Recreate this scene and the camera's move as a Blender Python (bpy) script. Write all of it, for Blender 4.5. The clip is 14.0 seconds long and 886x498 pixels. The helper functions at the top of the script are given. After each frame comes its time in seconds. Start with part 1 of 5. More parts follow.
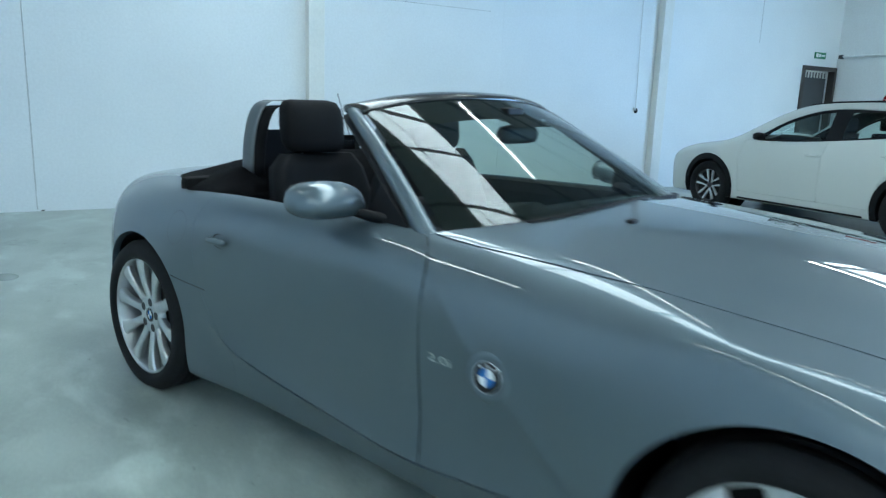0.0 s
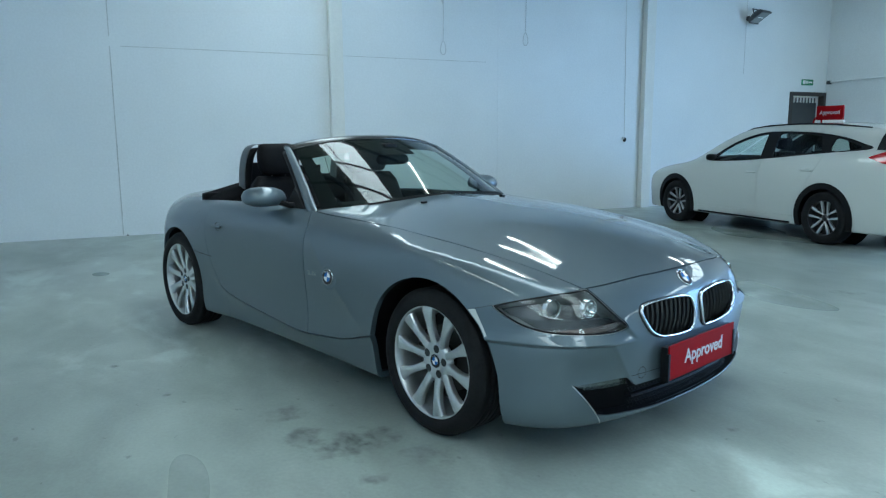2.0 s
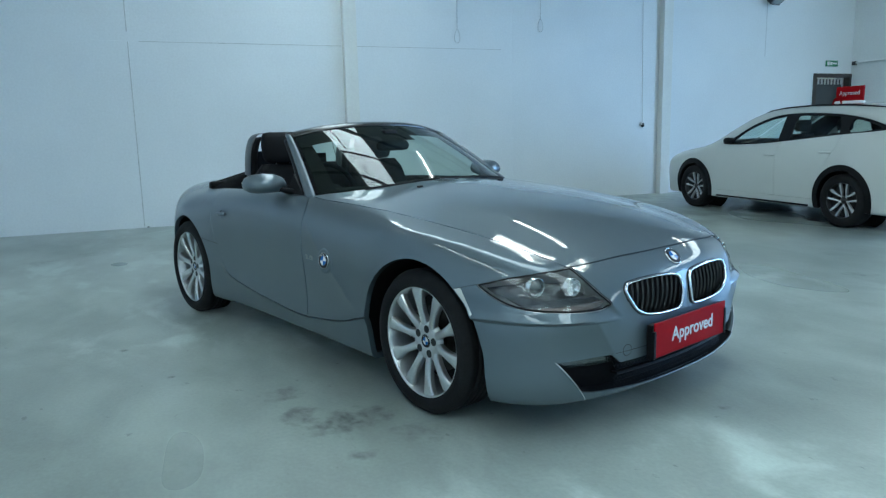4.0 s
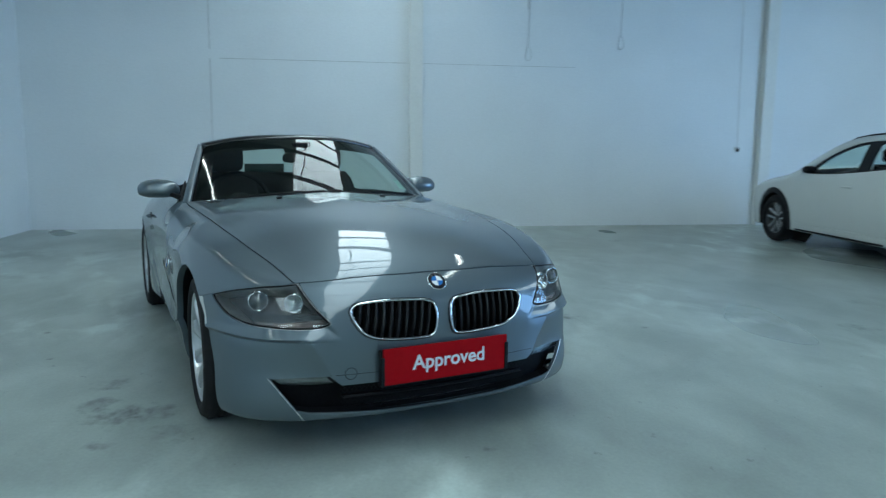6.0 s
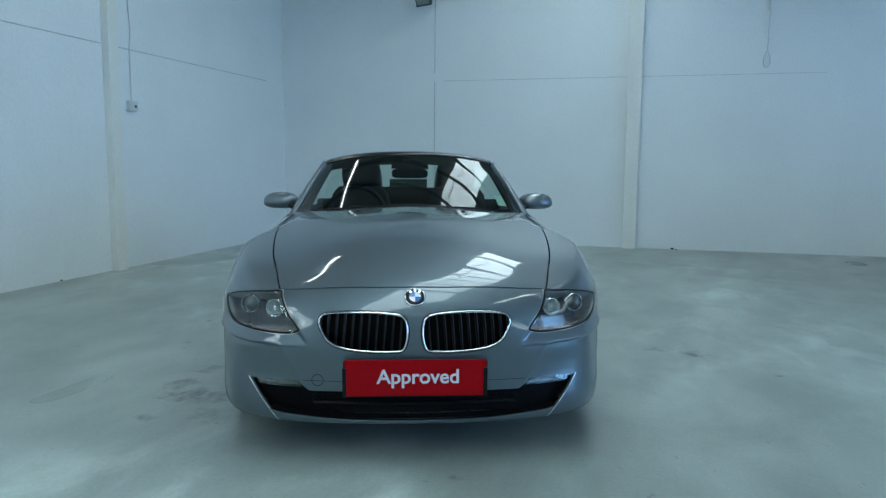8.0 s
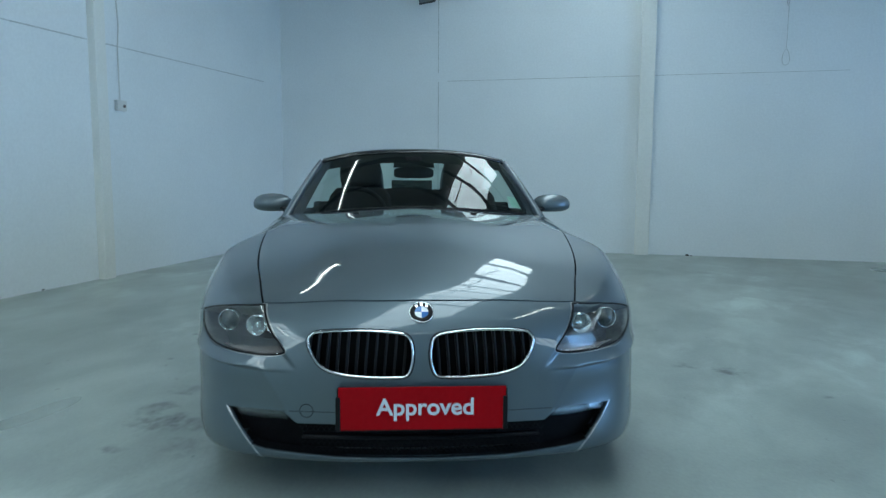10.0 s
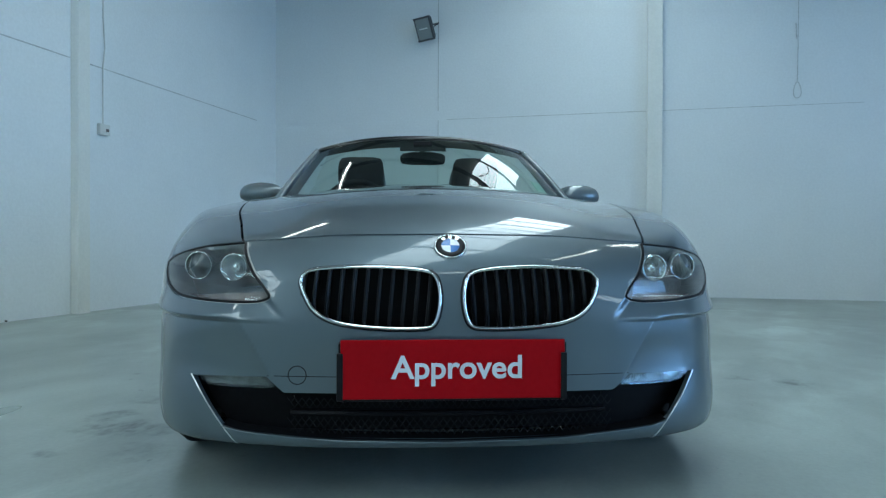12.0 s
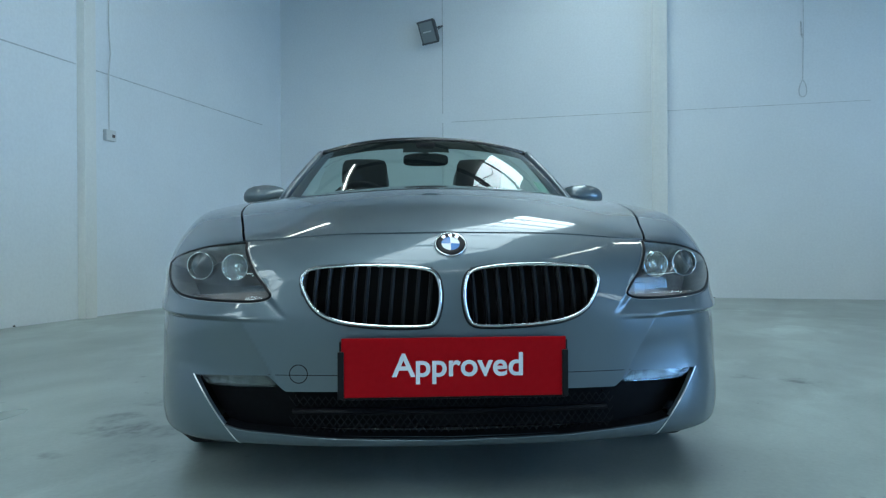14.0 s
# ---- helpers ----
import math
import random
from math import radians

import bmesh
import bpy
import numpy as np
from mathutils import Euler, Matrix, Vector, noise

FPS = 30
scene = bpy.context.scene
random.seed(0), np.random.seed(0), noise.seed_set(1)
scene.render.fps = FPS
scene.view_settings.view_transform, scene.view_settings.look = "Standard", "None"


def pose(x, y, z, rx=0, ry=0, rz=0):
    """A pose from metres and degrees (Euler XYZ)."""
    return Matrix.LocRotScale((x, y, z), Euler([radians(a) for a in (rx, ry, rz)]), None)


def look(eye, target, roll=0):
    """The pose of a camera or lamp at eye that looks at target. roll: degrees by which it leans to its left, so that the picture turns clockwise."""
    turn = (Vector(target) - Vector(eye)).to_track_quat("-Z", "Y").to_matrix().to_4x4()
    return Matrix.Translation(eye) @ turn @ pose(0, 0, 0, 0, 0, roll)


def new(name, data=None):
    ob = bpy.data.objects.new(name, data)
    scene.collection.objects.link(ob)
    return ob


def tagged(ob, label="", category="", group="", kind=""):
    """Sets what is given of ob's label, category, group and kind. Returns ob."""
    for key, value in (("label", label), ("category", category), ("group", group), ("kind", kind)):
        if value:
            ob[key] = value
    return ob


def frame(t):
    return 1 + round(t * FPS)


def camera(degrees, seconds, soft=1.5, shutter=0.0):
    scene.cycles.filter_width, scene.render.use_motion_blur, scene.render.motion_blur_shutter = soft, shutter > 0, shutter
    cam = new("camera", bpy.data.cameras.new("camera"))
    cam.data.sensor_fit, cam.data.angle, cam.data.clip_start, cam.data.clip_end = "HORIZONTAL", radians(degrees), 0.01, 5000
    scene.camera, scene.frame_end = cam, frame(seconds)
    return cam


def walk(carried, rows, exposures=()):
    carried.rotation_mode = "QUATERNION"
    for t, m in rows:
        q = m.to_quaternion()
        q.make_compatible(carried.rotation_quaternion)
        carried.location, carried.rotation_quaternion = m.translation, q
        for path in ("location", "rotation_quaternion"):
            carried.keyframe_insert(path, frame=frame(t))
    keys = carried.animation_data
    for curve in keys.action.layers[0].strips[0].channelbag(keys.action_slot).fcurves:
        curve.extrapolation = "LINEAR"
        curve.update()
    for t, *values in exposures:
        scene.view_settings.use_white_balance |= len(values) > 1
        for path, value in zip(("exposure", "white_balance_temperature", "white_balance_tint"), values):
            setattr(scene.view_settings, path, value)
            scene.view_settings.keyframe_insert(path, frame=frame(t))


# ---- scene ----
cam = camera(63.9, 14.0, 1.25, 0.5)
EXPOSURES = [(0, -0.28, 6200, 12.5), (1, -0.4, 6200, 12.5), (2, -0.68, 6200, 12.5), (5, -0.67, 6200, 12.5), (6.5, -1.04, 6200, 12.5), (7.5, -0.98, 6200, 12.5), (10, -1.0, 6200, 12.5), (10.5, -1.0, 6200, 12.5), (13, -0.86, 6200, 12.5), (14, -0.86, 6200, 12.5)]
PATH = [
    (0, (-2.182, -0.209, 1.228), (-1.191, 1.481, 0.822), 2.1),
    (0.5, (-2.144, -0.925, 1.208), (-1.219, 0.806, 0.822), 1.6),
    (1, (-2.14, -1.504, 1.214), (-1.312, 0.277, 0.834), 0.6),
    (1.5, (-2.185, -1.944, 1.221), (-1.33, -0.169, 0.878), 0.9),
    (2, (-2.159, -2.165, 1.249), (-1.341, -0.367, 0.939), -0.3),
    (2.5, (-2.13, -2.207, 1.245), (-1.312, -0.406, 0.945), -0.4),
    (2.7, (-2.13, -2.21, 1.235), (-1.311, -0.408, 0.948), -0.3),
    (4.8, (-1.713, -2.392, 1.19), (-1.028, -0.546, 0.838), -1.0),
    (5, (-1.544, -2.435, 1.168), (-0.896, -0.573, 0.832), 0.1),
    (5.5, (-0.989, -2.57, 1.19), (-0.455, -0.662, 0.92), -0.5),
    (6, (-0.416, -2.681, 1.193), (-0.12, -0.723, 0.91), 0.5),
    (6.5, (0.119, -2.659, 1.195), (0.101, -0.668, 1.01), -0.5),
    (7, (0.539, -2.588, 1.198), (0.234, -0.626, 0.957), 3.4),
    (7.5, (0.731, -2.546, 1.195), (0.24, -0.621, 0.965), 1.0),
    (7.7, (0.787, -2.548, 1.192), (0.278, -0.628, 0.952), 0.4),
    (9.8, (0.695, -2.305, 1.172), (0.181, -0.387, 0.933), 0.9),
    (10, (0.65, -2.15, 1.137), (0.134, -0.23, 0.916), 0.3),
    (10.5, (0.5, -1.782, 0.899), (-0.003, 0.152, 0.811), -0.9),
    (11, (0.421, -1.68, 0.7), (-0.06, 0.261, 0.685), 0.1),
    (11.5, (0.41, -1.678, 0.679), (-0.079, 0.261, 0.663), 0.6),
    (12, (0.411, -1.677, 0.671), (-0.088, 0.26, 0.657), 0.2),
    (12.5, (0.42, -1.674, 0.666), (-0.083, 0.262, 0.653), -0.2),
    (13, (0.427, -1.672, 0.663), (-0.084, 0.261, 0.649), -0.3),
    (13.5, (0.427, -1.675, 0.659), (-0.091, 0.257, 0.652), -0.2),
    (14, (0.428, -1.674, 0.657), (-0.09, 0.258, 0.653), -0.3),
]
walk(cam, [(t, look(eye, target, roll)) for t, eye, target, roll in PATH], EXPOSURES)


# ---- light ----
world = bpy.data.worlds.new("daylight")
scene.world = world
world.use_nodes = True
wn = world.node_tree
sky = wn.nodes.new("ShaderNodeTexSky")
sky.sky_type = "NISHITA"
sky.sun_disc = False
sky.sun_elevation, sky.sun_rotation = radians(40), radians(120)
wn.nodes["Background"].inputs["Strength"].default_value = 0.12
wn.links.new(sky.outputs["Color"], wn.nodes["Background"].inputs["Color"])


door_lamp = bpy.data.lights.new("doorway_daylight", "AREA")
door_lamp.shape, door_lamp.size, door_lamp.size_y = "RECTANGLE", 5.6, 3.9
door_lamp.energy, door_lamp.color = 980, (0.24, 0.55, 1.0)
door_light = new("doorway_daylight", door_lamp)
door_light.matrix_world = look((10.95, -1.3, 2.0), (0, -1.3, 1.8))


# ---- materials ----
def material(name, colour, rough=0.5, metal=0.0, coat=0.0, coat_rough=0.05, vary=0.0, scale=4.0, bump=0.0, fine=60.0, spec=0.5):
    """A node material: base colour with two scales of variation and fine relief."""
    m = bpy.data.materials.new(name)
    m.use_nodes = True
    nt = m.node_tree
    b = nt.nodes["Principled BSDF"]
    b.inputs["Base Color"].default_value = (*colour, 1)
    b.inputs["Roughness"].default_value = rough
    b.inputs["Metallic"].default_value = metal
    b.inputs["Coat Weight"].default_value = coat
    b.inputs["Coat Roughness"].default_value = coat_rough
    b.inputs["Specular IOR Level"].default_value = spec
    if vary or bump:
        co = nt.nodes.new("ShaderNodeTexCoord")
        n1 = nt.nodes.new("ShaderNodeTexNoise")
        n1.inputs["Scale"].default_value = scale
        n1.inputs["Detail"].default_value = 5
        n2 = nt.nodes.new("ShaderNodeTexNoise")
        n2.inputs["Scale"].default_value = fine
        n2.inputs["Detail"].default_value = 4
        for n in (n1, n2):
            nt.links.new(co.outputs["Object"], n.inputs["Vector"])
        add = nt.nodes.new("ShaderNodeMath")
        add.operation = "ADD"
        nt.links.new(n1.outputs["Fac"], add.inputs[0])
        nt.links.new(n2.outputs["Fac"], add.inputs[1])
        ramp = nt.nodes.new("ShaderNodeMapRange")
        ramp.inputs["From Min"].default_value, ramp.inputs["From Max"].default_value = 0.7, 1.3
        ramp.inputs["To Min"].default_value, ramp.inputs["To Max"].default_value = 1 - vary, 1 + vary
        nt.links.new(add.outputs[0], ramp.inputs["Value"])
        mul = nt.nodes.new("ShaderNodeVectorMath")
        mul.operation = "SCALE"
        mul.inputs[0].default_value = colour
        nt.links.new(ramp.outputs[0], mul.inputs["Scale"])
        nt.links.new(mul.outputs[0], b.inputs["Base Color"])
        if bump:
            bp = nt.nodes.new("ShaderNodeBump")
            bp.inputs["Strength"].default_value = bump
            bp.inputs["Distance"].default_value = 0.01
            nt.links.new(n2.outputs["Fac"], bp.inputs["Height"])
            nt.links.new(bp.outputs[0], b.inputs["Normal"])
    return m


def glow(name, colour, strength):
    m = bpy.data.materials.new(name)
    m.use_nodes = True
    nt = m.node_tree
    e = nt.nodes.new("ShaderNodeEmission")
    e.inputs["Color"].default_value, e.inputs["Strength"].default_value = (*colour, 1), strength
    nt.links.new(e.outputs[0], nt.nodes["Material Output"].inputs["Surface"])
    return m


def clear(name, tint, ior=1.5, rough=0.0):
    """Thin clear glass: see-through, with a mirror sheen that grows towards the edge."""
    m = bpy.data.materials.new(name)
    m.use_nodes = True
    nt = m.node_tree
    t, g, f, p, k, x = (nt.nodes.new(n) for n in ("ShaderNodeBsdfTransparent", "ShaderNodeBsdfGlossy", "ShaderNodeLayerWeight", "ShaderNodeMath", "ShaderNodeMapRange", "ShaderNodeMixShader"))
    t.inputs["Color"].default_value = (*tint, 1)
    g.inputs["Roughness"].default_value = rough
    f.inputs["Blend"].default_value = 0.5
    p.operation = "POWER"
    p.inputs[1].default_value = 5.0
    k.inputs["To Min"].default_value, k.inputs["To Max"].default_value = ((ior - 1) / (ior + 1)) ** 2 * 1.15, 1.0
    nt.links.new(f.outputs["Facing"], p.inputs[0])
    nt.links.new(p.outputs[0], k.inputs["Value"])
    nt.links.new(k.outputs[0], x.inputs[0])
    nt.links.new(t.outputs[0], x.inputs[1])
    nt.links.new(g.outputs[0], x.inputs[2])
    nt.links.new(x.outputs[0], nt.nodes["Material Output"].inputs["Surface"])
    return m


def wall_paint(name, colour):
    """White masonry paint over block courses: soft relief of the joints, scuffs and a dusty foot."""
    m = material(name, colour, 0.5, vary=0.045, scale=0.9, bump=0.10, fine=38)
    nt = m.node_tree
    co = nt.nodes.new("ShaderNodeTexCoord")
    sep, comb = nt.nodes.new("ShaderNodeSeparateXYZ"), nt.nodes.new("ShaderNodeCombineXYZ")
    add = nt.nodes.new("ShaderNodeMath")
    nt.links.new(co.outputs["Object"], sep.inputs[0])
    nt.links.new(sep.outputs[0], add.inputs[0])
    nt.links.new(sep.outputs[1], add.inputs[1])
    nt.links.new(add.outputs[0], comb.inputs[0])
    nt.links.new(sep.outputs[2], comb.inputs[1])
    br = nt.nodes.new("ShaderNodeTexBrick")
    br.inputs["Scale"].default_value = 1.0
    br.inputs["Brick Width"].default_value, br.inputs["Row Height"].default_value, br.inputs["Mortar Size"].default_value = 0.45, 0.225, 0.006
    br.inputs["Mortar Smooth"].default_value = 0.7
    br.inputs["Color1"].default_value = br.inputs["Color2"].default_value = (1, 1, 1, 1)
    br.inputs["Mortar"].default_value = (0, 0, 0, 1)
    nt.links.new(comb.outputs[0], br.inputs["Vector"])
    first = next(n for n in nt.nodes if n.type == "BUMP")
    second = nt.nodes.new("ShaderNodeBump")
    second.inputs["Strength"].default_value, second.inputs["Distance"].default_value = 0.10, 0.003
    nt.links.new(br.outputs["Color"], second.inputs["Height"])
    nt.links.new(first.outputs[0], second.inputs["Normal"])
    nt.links.new(second.outputs[0], nt.nodes["Principled BSDF"].inputs["Normal"])
    return m


def floor_paint(name, colour):
    """Worn concrete paint: cloudy scuffs, paler polished patches, dark oily smears where cars have stood, fine grain."""
    m = material(name, colour, 0.3, vary=0.06, scale=0.8, bump=0.012, fine=55, spec=0.4)
    nt = m.node_tree
    b = nt.nodes["Principled BSDF"]
    base = b.inputs["Base Color"].links[0].from_socket
    co = nt.nodes.new("ShaderNodeTexCoord")

    turn = nt.nodes.new("ShaderNodeMapping")
    turn.inputs["Rotation"].default_value = (0, 0, 0.5)
    turn.inputs["Scale"].default_value = (1.0, 0.6, 1.0)
    nt.links.new(co.outputs["Object"], turn.inputs[0])

    def noise_of(scale, detail, lo, hi, a, z, swirl=0.0, grain=0.55):
        n = nt.nodes.new("ShaderNodeTexNoise")
        n.inputs["Scale"].default_value, n.inputs["Detail"].default_value, n.inputs["Roughness"].default_value, n.inputs["Distortion"].default_value = scale, detail, grain, swirl
        nt.links.new(turn.outputs[0], n.inputs["Vector"])
        r = nt.nodes.new("ShaderNodeMapRange")
        r.interpolation_type = "SMOOTHSTEP"
        r.inputs[1].default_value, r.inputs[2].default_value, r.inputs[3].default_value, r.inputs[4].default_value = lo, hi, a, z
        nt.links.new(n.outputs["Fac"], r.inputs[0])
        return r.outputs[0]

    def times(p, q):
        k = nt.nodes.new("ShaderNodeMath")
        k.operation = "MULTIPLY"
        nt.links.new(p, k.inputs[0])
        nt.links.new(q, k.inputs[1])
        return k.outputs[0]

    def plus_one(p):
        k = nt.nodes.new("ShaderNodeMath")
        nt.links.new(p, k.inputs[0])
        k.inputs[1].default_value = 1.0
        return k.outputs[0]
    f = times(noise_of(0.55, 3, 0.30, 0.70, 0.84, 1.10), noise_of(2.3, 5, 0.30, 0.70, 0.83, 1.13, 0.3))
    f = times(f, noise_of(7.0, 3, 0.25, 0.75, 0.975, 1.025))
    # rubbed pale patches in some areas, and sparse dark specks
    f = times(f, plus_one(times(noise_of(2.6, 5, 0.46, 0.68, 0.0, 0.50, 0.45), noise_of(0.45, 1, 0.42, 0.60, 0.0, 1.0))))
    f = times(f, noise_of(15.0, 3, 0.68, 0.76, 1.0, 0.66))
    f = times(f, noise_of(70.0, 4, 0.2, 0.8, 0.955, 1.045))
    speckle = noise_of(22.0, 4, 0.36, 0.66, 0.40, 1.0)
    # old oil and tyre smears, each a ragged blot of its own
    ragged = nt.nodes.new("ShaderNodeTexNoise")
    ragged.inputs["Scale"].default_value, ragged.inputs["Detail"].default_value = 13.0, 7
    nt.links.new(co.outputs["Object"], ragged.inputs["Vector"])
    for x, y, r, dark in ((-1.54, 0.97, 0.10, 0.40), (-1.51, 0.68, 0.11, 0.40), (-1.40, 0.51, 0.15, 0.32), (-1.24, 0.55, 0.11, 0.36), (-1.37, 0.19, 0.06, 0.50), (-1.10, 0.30, 0.12, 0.60),
                          (1.20, 2.10, 0.10, 0.25), (0.97, 2.16, 0.08, 0.55), (3.10, 1.58, 0.14, 0.55), (3.69, 2.32, 0.12, 0.65), (3.22, 6.14, 0.14, 0.60), (-3.10, 5.62, 0.20, 0.70), (-2.68, 5.92, 0.20, 0.66),
                          (-2.30, 6.32, 0.20, 0.72), (-2.25, 2.06, 0.03, 0.35), (-2.01, 1.45, 0.025, 0.30), (0.17, -0.04, 0.03, 0.45), (1.63, 1.74, 0.04, 0.45)):
        v = nt.nodes.new("ShaderNodeVectorMath")
        v.operation = "DISTANCE"
        v.inputs[1].default_value = (x, y, 0)
        nt.links.new(co.outputs["Object"], v.inputs[0])
        q = nt.nodes.new("ShaderNodeMath")
        q.operation = "MULTIPLY_ADD"
        q.inputs[1].default_value, q.inputs[2].default_value = -2.4 * r, 1.2 * r
        nt.links.new(ragged.outputs["Fac"], q.inputs[0])
        s = nt.nodes.new("ShaderNodeMath")
        s.operation = "ADD"
        nt.links.new(v.outputs["Value"], s.inputs[0])
        nt.links.new(q.outputs[0], s.inputs[1])
        g = nt.nodes.new("ShaderNodeMapRange")
        g.interpolation_type = "SMOOTHSTEP"
        g.inputs[1].default_value, g.inputs[2].default_value, g.inputs[3].default_value, g.inputs[4].default_value = r * 0.1, r * 1.1, dark, 1.0
        nt.links.new(s.outputs[0], g.inputs[0])
        lack = nt.nodes.new("ShaderNodeMath")
        lack.operation = "SUBTRACT"
        lack.inputs[0].default_value = 1.0
        nt.links.new(g.outputs[0], lack.inputs[1])
        left = nt.nodes.new("ShaderNodeMath")
        left.operation = "SUBTRACT"
        left.inputs[0].default_value = 1.0
        nt.links.new(times(lack.outputs[0], speckle), left.inputs[1])
        f = times(f, left.outputs[0])
    mul = nt.nodes.new("ShaderNodeVectorMath")
    mul.operation = "SCALE"
    nt.links.new(base, mul.inputs[0])
    nt.links.new(f, mul.inputs["Scale"])
    nt.links.new(mul.outputs[0], b.inputs["Base Color"])
    nt.links.new(noise_of(0.7, 1, 0.2, 0.8, 0.26, 0.37), b.inputs["Roughness"])
    return m


WALL = wall_paint("white_masonry_paint", (0.74, 0.78, 0.79))
PIER = wall_paint("cream_masonry_paint", (0.74, 0.75, 0.71))
FLOOR = floor_paint("worn_floor_paint", (0.296, 0.346, 0.318))
CEIL = material("roof_sheet", (0.33, 0.33, 0.31), 0.7, vary=0.08)
STEEL = material("painted_steel", (0.055, 0.062, 0.068), 0.5, vary=0.1)
JOINT = material("joint_shadow", (0.53, 0.56, 0.56), 0.8, vary=0.2, scale=8)
PAINT = material("metallic_blue_grey_paint", (0.099, 0.136, 0.158), 0.45, metal=0.66, coat=1.0, coat_rough=0.015, vary=0.03, scale=3, fine=900)
WHITE = material("white_car_paint", (0.57, 0.60, 0.575), 0.35, coat=1.0, coat_rough=0.03, vary=0.01)
RUBBER = material("tyre_rubber", (0.010, 0.010, 0.011), 0.7, vary=0.25, scale=20, bump=0.12, fine=120, spec=0.2)
BLACK = material("black_plastic", (0.005, 0.005, 0.006), 0.5, vary=0.15, scale=30, bump=0.05, fine=300, spec=0.2)
SLAT = material("satin_black_bar", (0.010, 0.011, 0.013), 0.36)
PIT = material("intake_black", (0.003, 0.003, 0.004), 0.7, vary=0.2, scale=30, spec=0.1)
FOG = material("fog_reflector", (0.16, 0.18, 0.18), 0.22, metal=0.6, vary=0.4, scale=60)
ALLOY = material("silver_alloy", (0.56, 0.58, 0.59), 0.28, metal=0.8, coat=0.5, vary=0.03, scale=30)
CHROME = material("chrome", (0.66, 0.68, 0.69), 0.06, metal=1.0)
MIRROR = material("mirror_glass", (0.85, 0.88, 0.88), 0.01, metal=1.0)
BADGE_BLACK = material("badge_black", (0.008, 0.008, 0.010), 0.4, spec=0.2)
BADGE_BLUE = material("badge_blue", (0.03, 0.16, 0.45), 0.15)
BADGE_WHITE = material("badge_white", (0.75, 0.78, 0.80), 0.15)
LENS = clear("lamp_lens", (0.90, 0.93, 0.93), 1.5)
LENS_DARK = material("projector_lens", (0.06, 0.075, 0.08), 0.03, coat=1.0)
LENS_WHITE = material("repeater_lens", (0.55, 0.57, 0.55), 0.15, coat=1.0)
LAMP_INNER = material("lamp_housing", (0.32, 0.335, 0.34), 0.28, metal=0.6, vary=0.2, scale=25)
LAMP_DARK = material("lamp_bowl", (0.085, 0.09, 0.095), 0.3, metal=0.5, vary=0.25, scale=30)
LAMP_AMBER = material("lamp_ribbed_strip", (0.20, 0.165, 0.155), 0.25, metal=0.3, vary=0.1, scale=60)
LAMP_RING = material("lamp_ring", (0.75, 0.78, 0.78), 0.12, metal=0.9)
PLATE_RED = material("plate_red", (0.30, 0.002, 0.005), 0.5, spec=0.08, vary=0.05, scale=6)
PLATE_WHITE = material("plate_white", (0.60, 0.64, 0.66), 0.4)
GLASS = clear("windscreen_glass", (0.60, 0.74, 0.67), 1.68)
CABIN_GLASS = clear("tinted_side_glass", (0.82, 0.93, 0.89), 1.45)
FRIT = material("black_glass_border", (0.008, 0.009, 0.010), 0.12, coat=1.0)
HEADER = material("satin_black_rail", (0.012, 0.013, 0.014), 0.25, coat=0.5)
STICKER = material("pale_green_paper", (0.45, 0.62, 0.52), 0.6, vary=0.1, scale=40)
TRIM = material("grained_black_trim", (0.008, 0.008, 0.009), 0.7, vary=0.15, scale=15, bump=0.15, fine=400, spec=0.12)
LEATHER = material("black_leather", (0.006, 0.006, 0.007), 0.7, vary=0.2, scale=10, bump=0.12, fine=220, spec=0.14)
FABRIC = material("black_hood_cloth", (0.005, 0.005, 0.006), 0.9, vary=0.2, scale=12, bump=0.2, fine=500, spec=0.08)
HOOP = material("silver_hoop", (0.13, 0.145, 0.15), 0.4, metal=0.6)
BOLT = material("dark_steel", (0.05, 0.052, 0.055), 0.4, metal=0.8)
DISC = material("brake_steel", (0.06, 0.058, 0.056), 0.5, metal=0.8, vary=0.1, scale=20)
RED_LENS = material("red_tail_lens", (0.45, 0.01, 0.015), 0.08, coat=1.0)
CABLE = material("white_cable", (0.62, 0.64, 0.62), 0.5, vary=0.05)
ROPE = material("grey_rope", (0.55, 0.58, 0.58), 0.8, vary=0.2, scale=60)
DOOR = material("brown_wood_frame", (0.05, 0.044, 0.042), 0.5, vary=0.2, scale=12)
SPOKE = material("machined_spoke", (0.62, 0.64, 0.65), 0.25, metal=0.7, vary=0.05, scale=40)
SIGN_GREEN = material("exit_green", (0.02, 0.22, 0.10), 0.4)
SIGN_WHITE = material("sign_white", (0.8, 0.82, 0.8), 0.4)
FLOOD_GLASS = material("floodlight_glass", (0.25, 0.28, 0.28), 0.1, coat=1.0)
ROOF_GLOW = glow("rooflight_daylight", (0.79, 0.98, 1.0), 12.0)
ROOF_RIB_GLOW = glow("rooflight_rib_daylight", (0.79, 0.98, 1.0), 9.0)
TUBE = glow("fluorescent_tube", (0.90, 1.0, 0.93), 30.0)
DARK = material("dark_room", (0.02, 0.025, 0.025), 0.9)


